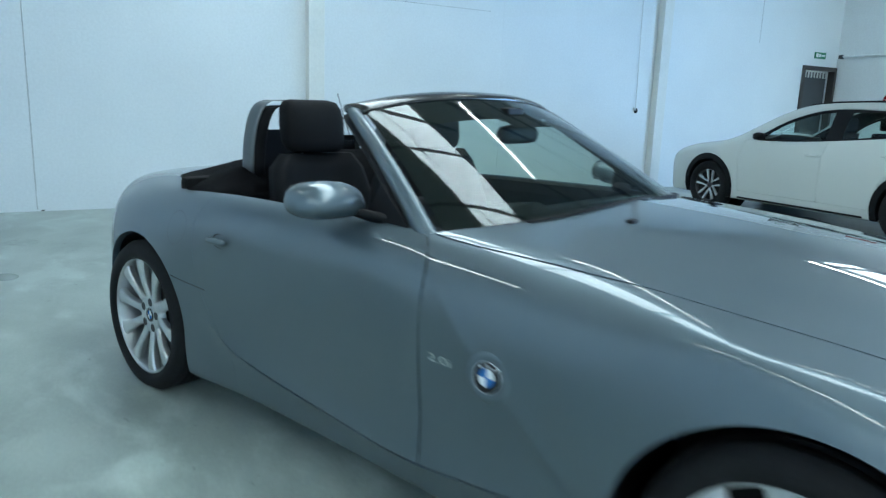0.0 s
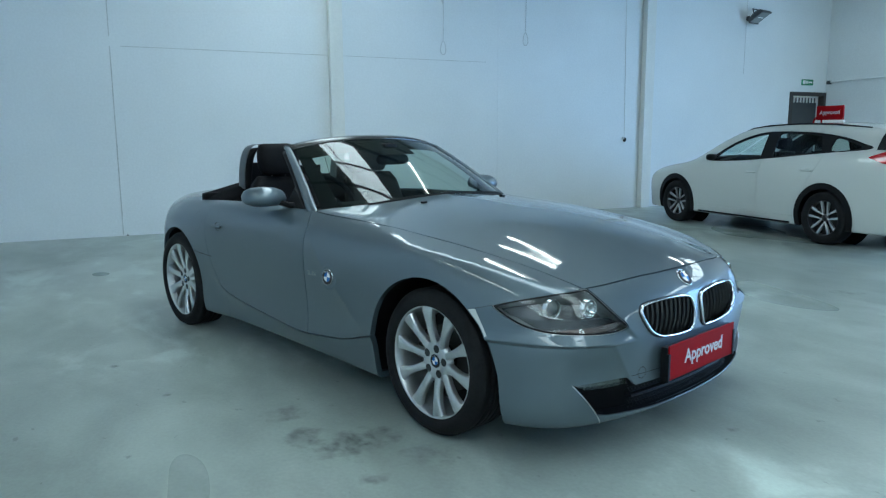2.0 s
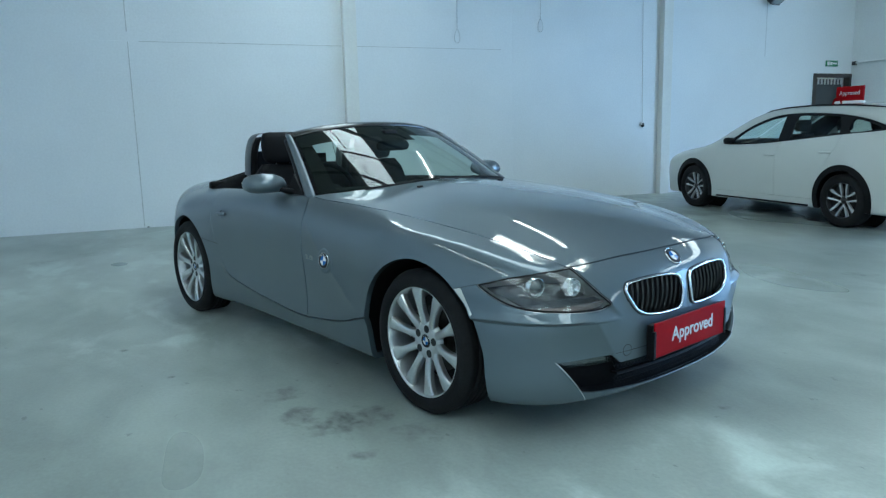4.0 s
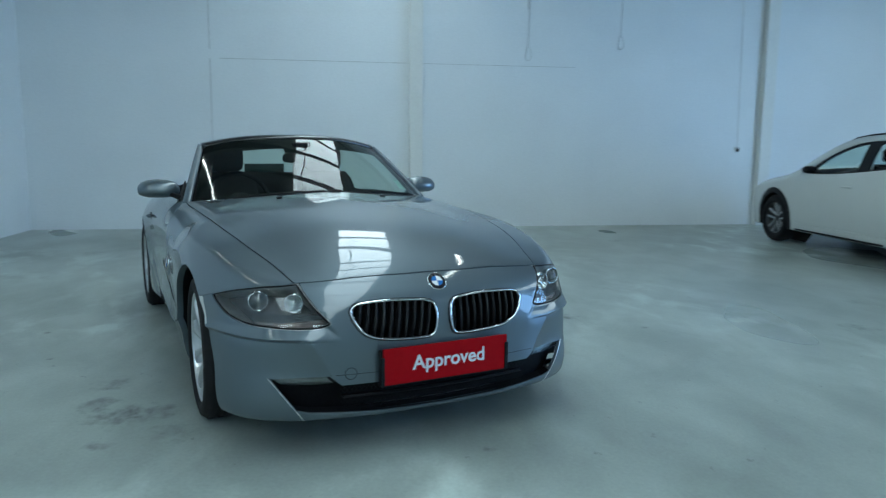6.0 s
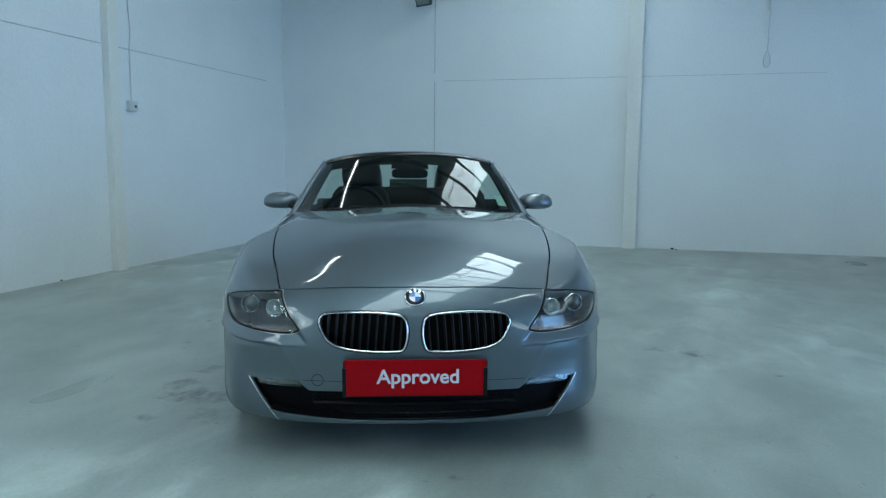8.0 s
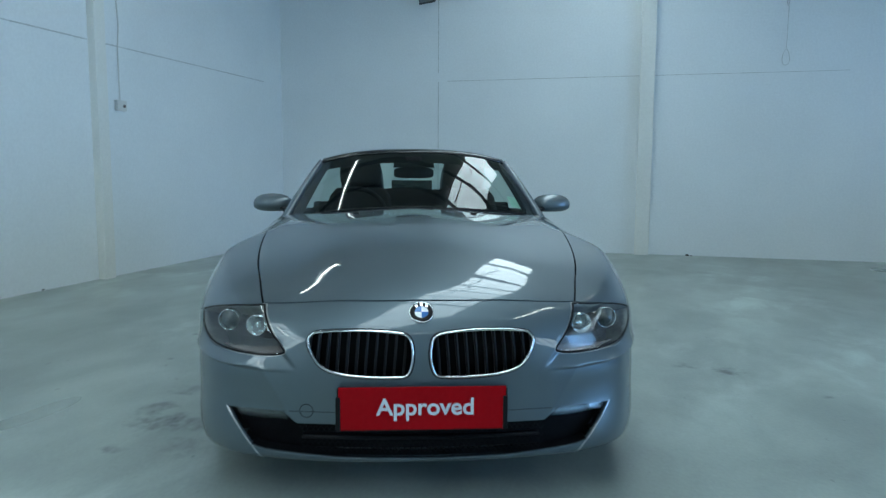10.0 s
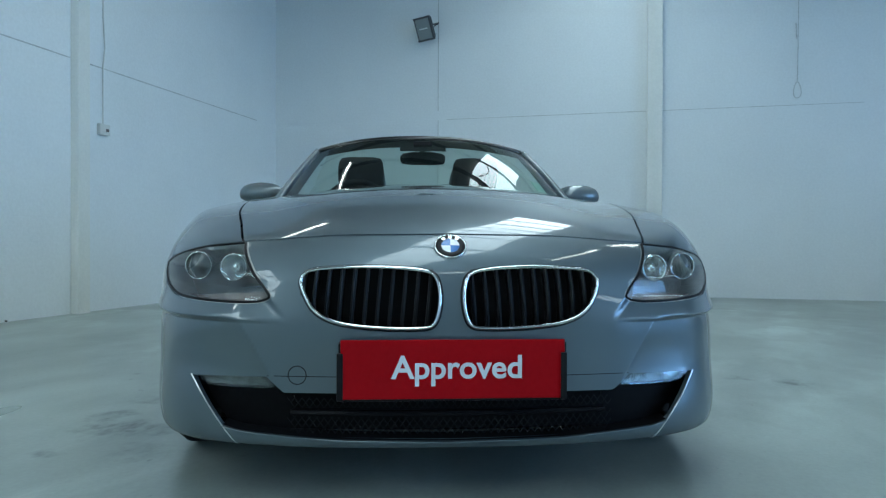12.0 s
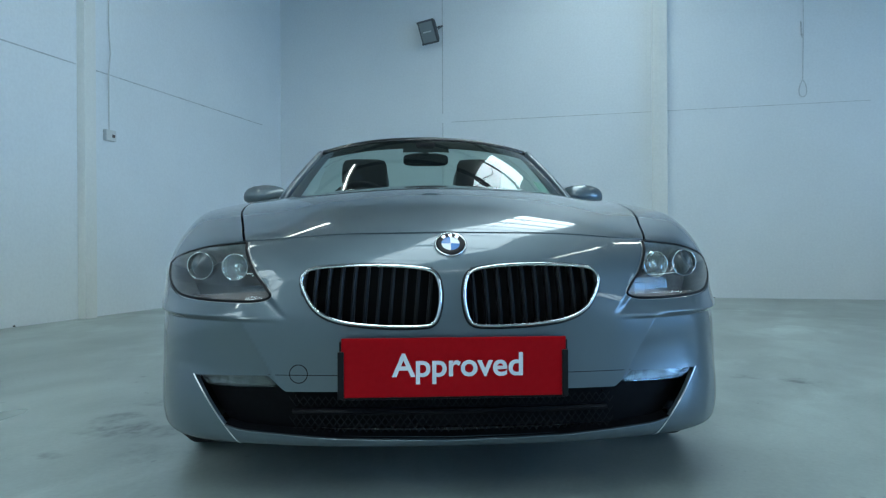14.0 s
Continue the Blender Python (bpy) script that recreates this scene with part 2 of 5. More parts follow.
# ---- mesh helpers ----
def link_mesh(name, verts, faces, mat, parent=None, label="", smooth=False, normals=None):
    me = bpy.data.meshes.new(name)
    me.from_pydata([tuple(map(float, v)) for v in verts], [], [tuple(map(int, f)) for f in faces])
    me.materials.append(mat)
    if smooth or normals is not None:
        me.shade_smooth()
    if normals is not None:
        me.normals_split_custom_set_from_vertices([tuple(map(float, n)) for n in normals])
    ob = new(name, me)
    if parent:
        ob.parent = parent
    if label:
        tagged(ob, label)
    return ob


def part(name, bm, mat, parent=None, label="", smooth=False):
    me = bpy.data.meshes.new(name)
    bm.normal_update()
    bm.to_mesh(me)
    bm.free()
    me.materials.append(mat)
    if smooth:
        me.shade_smooth()
    ob = new(name, me)
    if parent:
        ob.parent = parent
    if label:
        tagged(ob, label)
    return ob


def box(x0, y0, z0, x1, y1, z1, bevel=0.0):
    bm = bmesh.new()
    bmesh.ops.create_cube(bm, size=1)
    for v in bm.verts:
        v.co = Vector(((x0 + x1) / 2 + v.co.x * (x1 - x0), (y0 + y1) / 2 + v.co.y * (y1 - y0), (z0 + z1) / 2 + v.co.z * (z1 - z0)))
    if bevel:
        bmesh.ops.bevel(bm, geom=list(bm.edges), offset=bevel, segments=2, profile=0.6, affect="EDGES")
    return bm


def lathe(profile, steps=48, axis="x"):
    """Turn (along, radius) pairs round an axis."""
    bm = bmesh.new()
    rings = []
    for a, r in profile:
        ring = []
        for k in range(steps):
            w = 2 * math.pi * k / steps
            c, s = r * math.cos(w), r * math.sin(w)
            ring.append(bm.verts.new((a, c, s) if axis == "x" else (c, a, s) if axis == "y" else (c, s, a)))
        rings.append(ring)
    for p, q in zip(rings, rings[1:]):
        for k in range(steps):
            bm.faces.new((p[k], p[(k + 1) % steps], q[(k + 1) % steps], q[k]))
    bmesh.ops.recalc_face_normals(bm, faces=bm.faces)
    return bm


# ---- body surfaces: smooth fields solved along rays ----
def spline(xs, ys):
    """Natural cubic spline through the knots, for arrays; ys may be 2-d (last axis = knots)."""
    xs, ys = np.asarray(xs, float), np.asarray(ys, float)
    n, h = len(xs), np.diff(xs)
    A = np.zeros((n, n))
    A[0, 0] = A[-1, -1] = 1
    B = np.zeros((n, n))
    for i in range(1, n - 1):
        A[i, i - 1:i + 2] = h[i - 1], 2 * (h[i - 1] + h[i]), h[i]
        B[i, i - 1:i + 2] = 6 / h[i - 1], -6 / h[i - 1] - 6 / h[i], 6 / h[i]
    M = ys @ (np.linalg.solve(A, B)).T

    def f(x):
        x = np.clip(np.asarray(x, float), xs[0], xs[-1])
        i = np.clip(np.searchsorted(xs, x) - 1, 0, n - 2)
        a, b, hh = xs[i + 1] - x, x - xs[i], h[i]
        return (M[..., i] * a ** 3 + M[..., i + 1] * b ** 3) / (6 * hh) + (ys[..., i] / hh - M[..., i] * hh / 6) * a + (ys[..., i + 1] / hh - M[..., i + 1] * hh / 6) * b
    return f


def weights(xs):
    """For arrays x: the matrix of spline weights of each knot."""
    g = spline(xs, np.eye(len(xs)))
    return lambda x: g(np.ravel(x))


def table(us, vs, rows):
    """Tensor spline: rows[i][j] is the value at us[i], vs[j]."""
    wu, wv, T = weights(us), weights(vs), np.asarray(rows, float)

    def f(u, v):
        u, v = np.broadcast_arrays(u, v)
        return np.einsum("in,ij,jn->n", wu(u), T, wv(v)).reshape(u.shape)
    return f


def smax(a, b, k):
    h = np.maximum(k - np.abs(a - b), 0) / k
    return np.maximum(a, b) + h * h * k * 0.25


def solve(field, origin, way, far, near=0.0):
    """Where rays from inside leave the body."""
    lo, hi = np.full(origin.shape[:-1], near), np.full(origin.shape[:-1], far)
    for _ in range(32):
        mid = (lo + hi) / 2
        inside = field(*np.moveaxis(origin + way * mid[..., None], -1, 0)) < 0
        lo, hi = np.where(inside, mid, lo), np.where(inside, hi, mid)
    return origin + way * lo[..., None]


def gradient(field, P, e=0.002):
    g = np.stack([field(*np.moveaxis(P + d, -1, 0)) - field(*np.moveaxis(P - d, -1, 0)) for d in np.eye(3) * e], -1)
    return g / np.linalg.norm(g, axis=-1, keepdims=True)


def grid_faces(nu, nv):
    i, j = np.meshgrid(np.arange(nu - 1), np.arange(nv - 1), indexing="ij")
    a = (i * nv + j).ravel()
    return np.stack([a, a + nv, a + nv + 1, a + 1], 1)


# ---- body panels: clip, flange, link ----
def clip(V, N, F, f):
    """Keep the part of a polygon mesh where f <= 0; cut edges are shared."""
    f = np.where(np.abs(f) < 1e-7, -1e-7, f)
    V, N, out, cut = list(V), list(N), [], {}

    def mid(a, b):
        k = (a, b) if a < b else (b, a)
        if k not in cut:
            t = f[k[0]] / (f[k[0]] - f[k[1]])
            n = N[k[0]] * (1 - t) + N[k[1]] * t
            V.append(V[k[0]] * (1 - t) + V[k[1]] * t)
            N.append(n / np.linalg.norm(n))
            cut[k] = len(V) - 1
        return cut[k]
    for face in F:
        ins = [f[i] <= 0 for i in face]
        if all(ins):
            out.append(list(face))
        elif any(ins):
            g = []
            for a, b in zip(face, list(face[1:]) + [face[0]]):
                if f[a] <= 0:
                    g.append(a)
                if (f[a] <= 0) != (f[b] <= 0):
                    g.append(mid(a, b))
            if len(g) > 2:
                out.append(g)
    used = sorted({i for g in out for i in g})
    at = {v: k for k, v in enumerate(used)}
    return np.array([V[i] for i in used]), np.array([N[i] for i in used]), [[at[i] for i in g] for g in out]


def inside(points, P):
    """Signed distance to a closed outline in the plane, negative inside."""
    A = np.asarray(points, float)
    B = np.roll(A, -1, 0)
    best, odd = np.full(len(P), 1e9), np.zeros(len(P), bool)
    for a, b in zip(A, B):
        ab, ap = b - a, P - a
        t = np.clip(ap @ ab / (ab @ ab + 1e-12), 0, 1)
        best = np.minimum(best, np.hypot(*(ap - t[:, None] * ab).T))
        if a[1] != b[1]:
            odd ^= ((a[1] > P[:, 1]) != (b[1] > P[:, 1])) & (P[:, 0] < (b[0] - a[0]) * (P[:, 1] - a[1]) / (b[1] - a[1]) + a[0])
    return np.where(odd, -best, best)


def rounded(points, steps=6):
    """A smooth closed curve through a few points (Catmull-Rom)."""
    P, out = np.asarray(points, float), []
    for i in range(len(P)):
        a, b, c, d = P[i - 1], P[i], P[(i + 1) % len(P)], P[(i + 2) % len(P)]
        for k in range(steps):
            t = k / steps
            out.append(0.5 * (2 * b + (c - a) * t + (2 * a - 5 * b + 4 * c - d) * t * t + (3 * b - a - 3 * c + d) * t ** 3))
    return np.array(out)


def flanged(V, N, F, depth):
    """Turn the open edges of a panel inwards."""
    count = {}
    for g in F:
        for a, b in zip(g, g[1:] + g[:1]):
            count[(min(a, b), max(a, b))] = count.get((min(a, b), max(a, b)), 0) + 1
    V, N, F = list(V), list(N), list(F)
    edges = [(a, b) for g in F for a, b in zip(g, g[1:] + g[:1]) if count[(min(a, b), max(a, b))] == 1]
    side = {}
    for a, b in edges:
        o = np.cross(V[b] - V[a], N[a])
        for i in (a, b):
            side[i] = side.get(i, 0) + o
    low = {}
    for i, o in side.items():
        o = o / (np.linalg.norm(o) + 1e-12)
        V += [V[i], V[i] - N[i] * depth * 0.25 + o * depth * 0.0, V[i] - N[i] * depth]
        q = N[i] * 0.35 + o
        N += [q / np.linalg.norm(q), o, o]
        low[i] = len(V) - 3
    for a, b in edges:
        for k in range(2):
            F.append([low[b] + k, low[a] + k, low[a] + k + 1, low[b] + k + 1])
    return np.array(V), np.array(N), F


def face_out(V, N, F):
    """Wind the faces the way the normals point."""
    g = F[len(F) // 2]
    n = np.cross(V[g[1]] - V[g[0]], V[g[2]] - V[g[0]])
    return [list(q) for q in F] if n @ N[g[0]] > 0 else [list(q)[::-1] for q in F]


def panel(name, patch, masks, mat, parent, label="", depth=0.028, offset=0.0, mirror=False):
    """One body panel: a patch of the skin, cut by masks (functions of the places, negative = kept)."""
    V, N, F = patch
    F = face_out(V, N, F)
    for m in masks:
        V, N, F = clip(V, N, F, m(V))
    V = V + N * offset
    if depth:
        V, N, F = flanged(V, N, F, depth)
    if mirror:
        V, N, F = V * (-1, 1, 1), N * (-1, 1, 1), [g[::-1] for g in F]
    return link_mesh(name, V, F, mat, parent, label, normals=N)


def patch_of(field, O, W, far):
    P = solve(field, O, W, far)
    nu, nv = P.shape[:2]
    return P.reshape(-1, 3), gradient(field, P).reshape(-1, 3), [list(map(int, q)) for q in grid_faces(nu, nv)]


def top_patch(field, x0, x1, y0, y1, nx, ny, z=0.3):
    X, Y = np.meshgrid(np.linspace(x0, x1, nx), np.linspace(y0, y1, ny), indexing="ij")
    return patch_of(field, np.stack([X, Y, 0 * X + z], -1), np.stack([0 * X, 0 * X, 0 * X + 1], -1), 1.5)


def side_patch(field, y0, y1, a0, a1, ny, na, z=0.5):
    Y, A = np.meshgrid(np.linspace(y0, y1, ny), np.radians(np.linspace(a0, a1, na)), indexing="ij")
    return patch_of(field, np.stack([0 * Y, Y, 0 * Y + z], -1), np.stack([np.cos(A), 0 * A, np.sin(A)], -1), 2.0)


def end_patch(field, p0, p1, e0, e1, np_, ne, y=0.95, z=0.42, sign=-1):
    """Rays fanned out from inside one end of a car."""
    A, E = np.meshgrid(np.radians(np.linspace(p0, p1, np_)), np.radians(np.linspace(e0, e1, ne)), indexing="ij")
    return patch_of(field, np.stack([0 * A, 0 * A + y, 0 * A + z], -1), np.stack([np.sin(A) * np.cos(E), sign * np.cos(A) * np.cos(E), np.sin(E)], -1), 2.5)


def loft(rings, closed=True, caps=True):
    """Skin over rings of points."""
    bm = bmesh.new()
    R = [[bm.verts.new(tuple(map(float, p))) for p in r] for r in rings]
    n = len(R[0])
    for p, q in zip(R, R[1:]):
        for k in range(n if closed else n - 1):
            bm.faces.new((p[k], p[(k + 1) % n], q[(k + 1) % n], q[k]))
    if caps:
        bm.faces.new(R[0][::-1])
        bm.faces.new(R[-1])
    bmesh.ops.recalc_face_normals(bm, faces=bm.faces)
    return bm


def oval(c, u, v, power=2.0, n=24):
    """A rounded outline round c, with half axes u and v."""
    c, u, v, out = np.asarray(c, float), np.asarray(u, float), np.asarray(v, float), []
    for k in range(n):
        w = 2 * math.pi * (k + 0.5) / n
        a, b = math.cos(w), math.sin(w)
        out.append(c + u * math.copysign(abs(a) ** (2 / power), a) + v * math.copysign(abs(b) ** (2 / power), b))
    return out


def tube(points, r, n=8, bm=None):
    """A round bar along a line of points."""
    P = [Vector(p) for p in points]
    rings = []
    for i, p in enumerate(P):
        d = (P[min(i + 1, len(P) - 1)] - P[max(i - 1, 0)]).normalized()
        a = d.cross(Vector((0.31, 0.22, 0.92))).normalized()
        b = d.cross(a)
        rad = r[i] if isinstance(r, (list, tuple)) else r
        rings.append([p + rad * (math.cos(2 * math.pi * k / n) * a + math.sin(2 * math.pi * k / n) * b) for k in range(n)])
    return loft(rings)


def lettering(name, text, size, mat, parent, m, depth=0.001, label="", spread=1.0, bold=0.0):
    cu = bpy.data.curves.new(name, "FONT")
    cu.body, cu.size, cu.extrude, cu.align_x, cu.align_y, cu.space_character, cu.offset = text, size, depth, "CENTER", "CENTER", spread, bold
    tmp = bpy.data.objects.new(name, cu)
    me = bpy.data.meshes.new_from_object(tmp)
    me.name = name
    bpy.data.objects.remove(tmp)
    me.materials.clear()
    me.materials.append(mat)
    ob = new(name, me)
    ob.parent = parent
    ob.matrix_local = m
    if label:
        tagged(ob, label)
    return ob


# ---- hall ----
X0, X1, Y0, Y1, H = -4.65, 10.93, -11.0, 7.95, 5.0


def setting(name, bm, mat, label):
    return tagged(part(name, bm, mat), label, kind="structure")


setting("floor", box(X0 - 0.3, Y0 - 0.3, -0.3, X1 + 0.3, Y1 + 0.3, 0), FLOOR, "worn grey-green painted concrete floor with dark smears")
floor = bpy.data.objects["floor"]
wall_n = setting("wall_north", box(X0 - 0.3, Y1, 0, 9.95, Y1 + 0.3, H), WALL, "white painted blockwork wall with joints")
part("lintel", box(9.95, Y1, 2.05, 10.90, Y1 + 0.3, H), WALL, wall_n)
part("return", box(10.90, Y1, 0, X1 + 0.3, Y1 + 0.3, H), WALL, wall_n)
wall_w = setting("wall_west", box(X0 - 0.3, Y0, 0, X0, Y1, H), WALL, "white painted blockwork wall with a joint line")
wall_e = setting("wall_east", box(X1, 1.6, 0, X1 + 0.3, Y1, H), WALL, "white painted blockwork wall beside a vehicle doorway")
part("far_pier", box(X1, Y0, 0, X1 + 0.3, -4.2, H), WALL, wall_e)
part("lintel", box(X1, -4.2, 4.0, X1 + 0.3, 1.6, H), WALL, wall_e)
setting("ground", box(X1 + 0.3, -60, -0.31, 120, 60, -0.01), material("yard_asphalt", (0.06, 0.06, 0.062), 0.8, vary=0.2), "dark asphalt yard outside the doorway")
setting("wall_south", box(X0 - 0.3, Y0 - 0.3, 0, X1 + 0.3, Y0, H), WALL, "white painted blockwork wall")
for i, x in enumerate((0.665, 6.25)):
    setting("pilaster_%d" % (i + 1), box(x, Y1 - 0.12, 0, x + 0.19, Y1, H, 0.006), PIER, "white painted pilaster on the wall")
setting("pilaster_3", box(X0, 3.92, 0, X0 + 0.09, 4.07, H, 0.006), PIER, "white painted pilaster on the wall")
# movement joints and course lines, slightly proud sealant beads
for z0, z1 in ((0.02, 2.405), (2.53, H)):
    part("joint", tube([(-2.145, Y1 - 0.001, z) for z in np.linspace(z0, z1, 12)], 0.0065, 6), JOINT, wall_n)
part("joint", tube([(3.41, Y1 + 0.001, z) for z in np.linspace(0.3, H, 8)], 0.004, 6), WALL, wall_n)
part("joint", tube([(8.66, Y1 - 0.001, z) for z in np.linspace(2.4, H, 6)], 0.005, 6), JOINT, wall_n)
for x0, x1 in ((-2.02, 0.66), ):
    part("joint", tube([(x, Y1 + 0.001, 2.41) for x in np.linspace(x0, x1, 10)], 0.0055, 6), JOINT, wall_n)
part("joint", tube([(x, Y1 + 0.003, 2.41) for x in np.linspace(-4.6, -2.2, 10)], 0.0050, 6), WALL, wall_n)
part("joint", tube([(x, Y1 + 0.002, 2.41) for x in np.linspace(0.86, 3.2, 10)], 0.0050, 6), JOINT, wall_n)
part("joint", tube([(X0, y, 2.41) for y in np.linspace(-2, 3.91, 12)], 0.0065, 6), JOINT, wall_w)
part("joint", tube([(X0 - 0.001, y, 2.41) for y in np.linspace(4.08, 7.4, 12)], 0.0060, 6), JOINT, wall_w)

# roof: sheeting on purlins, rooflights, an added fill strip and tube lamps
ceiling = setting("ceiling", box(X0 - 0.3, Y0 - 0.3, H, X1 + 0.3, Y1 + 0.3, H + 0.2), CEIL, "grey ribbed roof sheeting")
ROOF_Z = H - 0.02
# Strip 3 is unseen fill, added for light; strip 2 is sized to brighten.
for i, (x0, x1, y1) in enumerate(((-0.44, 0.60, 7.2), (8.30, 9.40, 5.4), (-4.2, -2.98, -2.6))):
    light = setting("rooflight_%d" % (i + 1), box(x0, -9.5, ROOF_Z - 0.015, x1, y1, ROOF_Z), ROOF_GLOW, "translucent corrugated strip in the roof, rooflight or added fill light")
    for k in range(12):
        part("rib", box(x0 + 0.02 + k * 0.088, -9.5, ROOF_Z - 0.034, x0 + 0.05 + k * 0.088, y1, ROOF_Z - 0.016), ROOF_RIB_GLOW, light)
for i, y in enumerate((7.2, 6.1, 4.95, 3.85, 3.0, 1.9, 0.8, -0.3, -1.4, -2.5, -3.6, -4.7, -5.8, -6.9, -8.0)):
    deep = 0.05 if i % 4 == 2 else 0.022
    purlin = setting("purlin_%d" % (i + 1), box(X0, y - deep, ROOF_Z - 0.15, X1, y + deep, ROOF_Z - 0.04), STEEL, "dark steel purlin under the roof")
    if 0 < i < 6:
        part("sag_rod", tube([(-0.27, y, ROOF_Z - 0.10), (-0.21 + 0.12 * (i % 2), y - 0.5, ROOF_Z - 0.10), (-0.27, y - 1.0, ROOF_Z - 0.10)], 0.014, 6), STEEL, purlin)


def strip_lamp(x, y0, y1):
    n = max(1, round((y1 - y0) / 2.0))
    for k in range(n):
        a, b = y0 + (y1 - y0) * k / n, y0 + (y1 - y0) * (k + 1) / n - 0.04
        ob = tagged(part("strip_lamp", loft([[(x - 0.11, y, 4.54), (x - 0.05, y, 4.60), (x + 0.05, y, 4.60), (x + 0.11, y, 4.54), (x + 0.10, y, 4.535), (x, y, 4.585), (x - 0.10, y, 4.535)] for y in (a, b)]), SIGN_WHITE),
                    "white hooded fluorescent strip lamp under the roof", "lamp", "strip lamps under the roof")
        part("tube", tube([(x, a + 0.03, 4.545), (x, b - 0.03, 4.545)], 0.022, 8), TUBE, ob)
        for y in (a + 0.2, b - 0.2):
            part("hanger", tube([(x, y, 4.60), (x, y, ROOF_Z)], 0.005, 6), STEEL, ob)


for row in (-3.09, 1.91, 6.91):
    strip_lamp(row, 2.9, 4.97)
strip_lamp(-3.09, -7.5, -2.9)
strip_lamp(-3.09, -1.9, 1.9)
strip_lamp(1.91, 0.0, 2.1)
strip_lamp(1.91, -7.5, -2.9)

# loose ropes on the far wall
def rope_loop(x, z):
    pts = [(x, Y1 - 0.03, 4.95), (x + 0.01, Y1 - 0.025, z + 0.9), (x + 0.004, Y1 - 0.03, z + 0.5), (x, Y1 - 0.03, z + 0.13)]
    ob = part("hanging_rope", tube(pts, 0.006, 8), ROPE)
    tagged(ob, "thin grey rope ending in a loop, hung against the wall", "rope", "ropes on the wall")
    ring = [(x + 0.042 * math.sin(w) * (1 - 0.35 * math.cos(w)), Y1 - 0.03, z + 0.03 - 0.10 * math.cos(w + math.pi)) for w in np.linspace(0, 2 * math.pi, 25)]
    part("loop", tube(ring, 0.006, 8), ROPE, ob)
    part("knot", tube([(x - 0.018, Y1 - 0.03, z + 0.86), (x - 0.012, Y1 - 0.03, z + 0.70), (x, Y1 - 0.03, z + 0.66)], 0.010, 8), ROPE, ob)
    return ob


rope_loop(2.45, 2.56)
rope_loop(3.89, 2.76)

# switches on surface cable
sw = tagged(part("wall_switch", box(X0, 4.26, 1.74, X0 + 0.045, 4.40, 1.85, 0.006), CABLE), "white surface switch box with a cable running up the wall", "switch")
part("cable", tube([(X0 + 0.012, 4.335, 1.85), (X0 + 0.014, 4.33, 2.4), (X0 + 0.012, 4.36, 2.62), (X0 + 0.014, 4.335, 2.9), (X0 + 0.012, 4.34, H)], 0.007, 8), CABLE, sw)
part("rocker", box(X0 + 0.045, 4.34, 1.775, X0 + 0.050, 4.375, 1.805, 0.001), LAMP_AMBER, sw)
pull = tagged(part("pull_switch", loft([oval((5.915, Y1 - 0.03, z), (r, 0, 0), (0, r, 0), 2, 14) for z, r in ((1.16, 0.012), (1.18, 0.026), (1.21, 0.028), (1.235, 0.012))]), DARK), "black and white pull switch on a hanging cord", "switch")
part("cord", tube([(5.91, Y1 - 0.025, 1.23), (5.89, Y1 - 0.02, 2.4), (5.84, Y1 - 0.02, H)], 0.005, 6), CABLE, pull)
part("cap", loft([oval((5.89, Y1 - 0.025, z), (0.022, 0, 0), (0, 0.022, 0), 2, 12) for z in (1.20, 1.245)]), CABLE, pull)


def floodlight(m, tilt):
    ob = tagged(part("floodlight", loft([[(-w, d, h0), (w, d, h0), (w, d, h1), (-w, d, h1)] for w, d, h0, h1 in ((0.08, 0.02, -0.06, 0.06), (0.12, -0.03, -0.12, 0.12), (0.135, -0.075, -0.16, 0.15), (0.14, -0.10, -0.165, 0.155))]), STEEL),
                "dark metal floodlight on a wall bracket", "floodlight", "floodlights on the wall")
    ob.matrix_world = m @ Matrix.Rotation(radians(tilt), 4, "X")
    part("glass", box(-0.115, -0.106, -0.140, 0.115, -0.101, 0.130), FLOOD_GLASS, ob)
    part("frame", box(-0.14, -0.112, -0.165, 0.14, -0.107, -0.140), STEEL, ob)
    part("frame", box(-0.14, -0.112, 0.130, 0.14, -0.107, 0.155), STEEL, ob)
    part("lamp_bar", tube([(-0.07, -0.104, 0.0), (0.07, -0.104, 0.0)], 0.010), CABLE, ob)
    part("bracket", tube([(-0.15, -0.05, 0), (-0.15, 0.06, 0.02), (0.15, 0.06, 0.02), (0.15, -0.05, 0)], 0.010), STEEL, ob)
    back = ob.matrix_world.inverted()
    hold = m @ Vector((0, 0.02, 0))
    part("arm", tube([back @ hold, back @ Vector((hold.x, hold.y + 0.04, hold.z - 0.05)), back @ Vector((hold.x, Y1 - 0.02, hold.z - 0.07))], 0.016), STEEL, ob)
    part("wall_plate", tube([back @ Vector((hold.x, Y1 - 0.025, hold.z - 0.07)), back @ Vector((hold.x, Y1, hold.z - 0.07))], 0.05, 12), STEEL, ob)
    return ob


floodlight(pose(-2.25, Y1 - 0.17, 3.66, 0, 0, -24), 24)
floodlight(pose(8.70, Y1 - 0.22, 3.47, 0, 0, 10), 58)

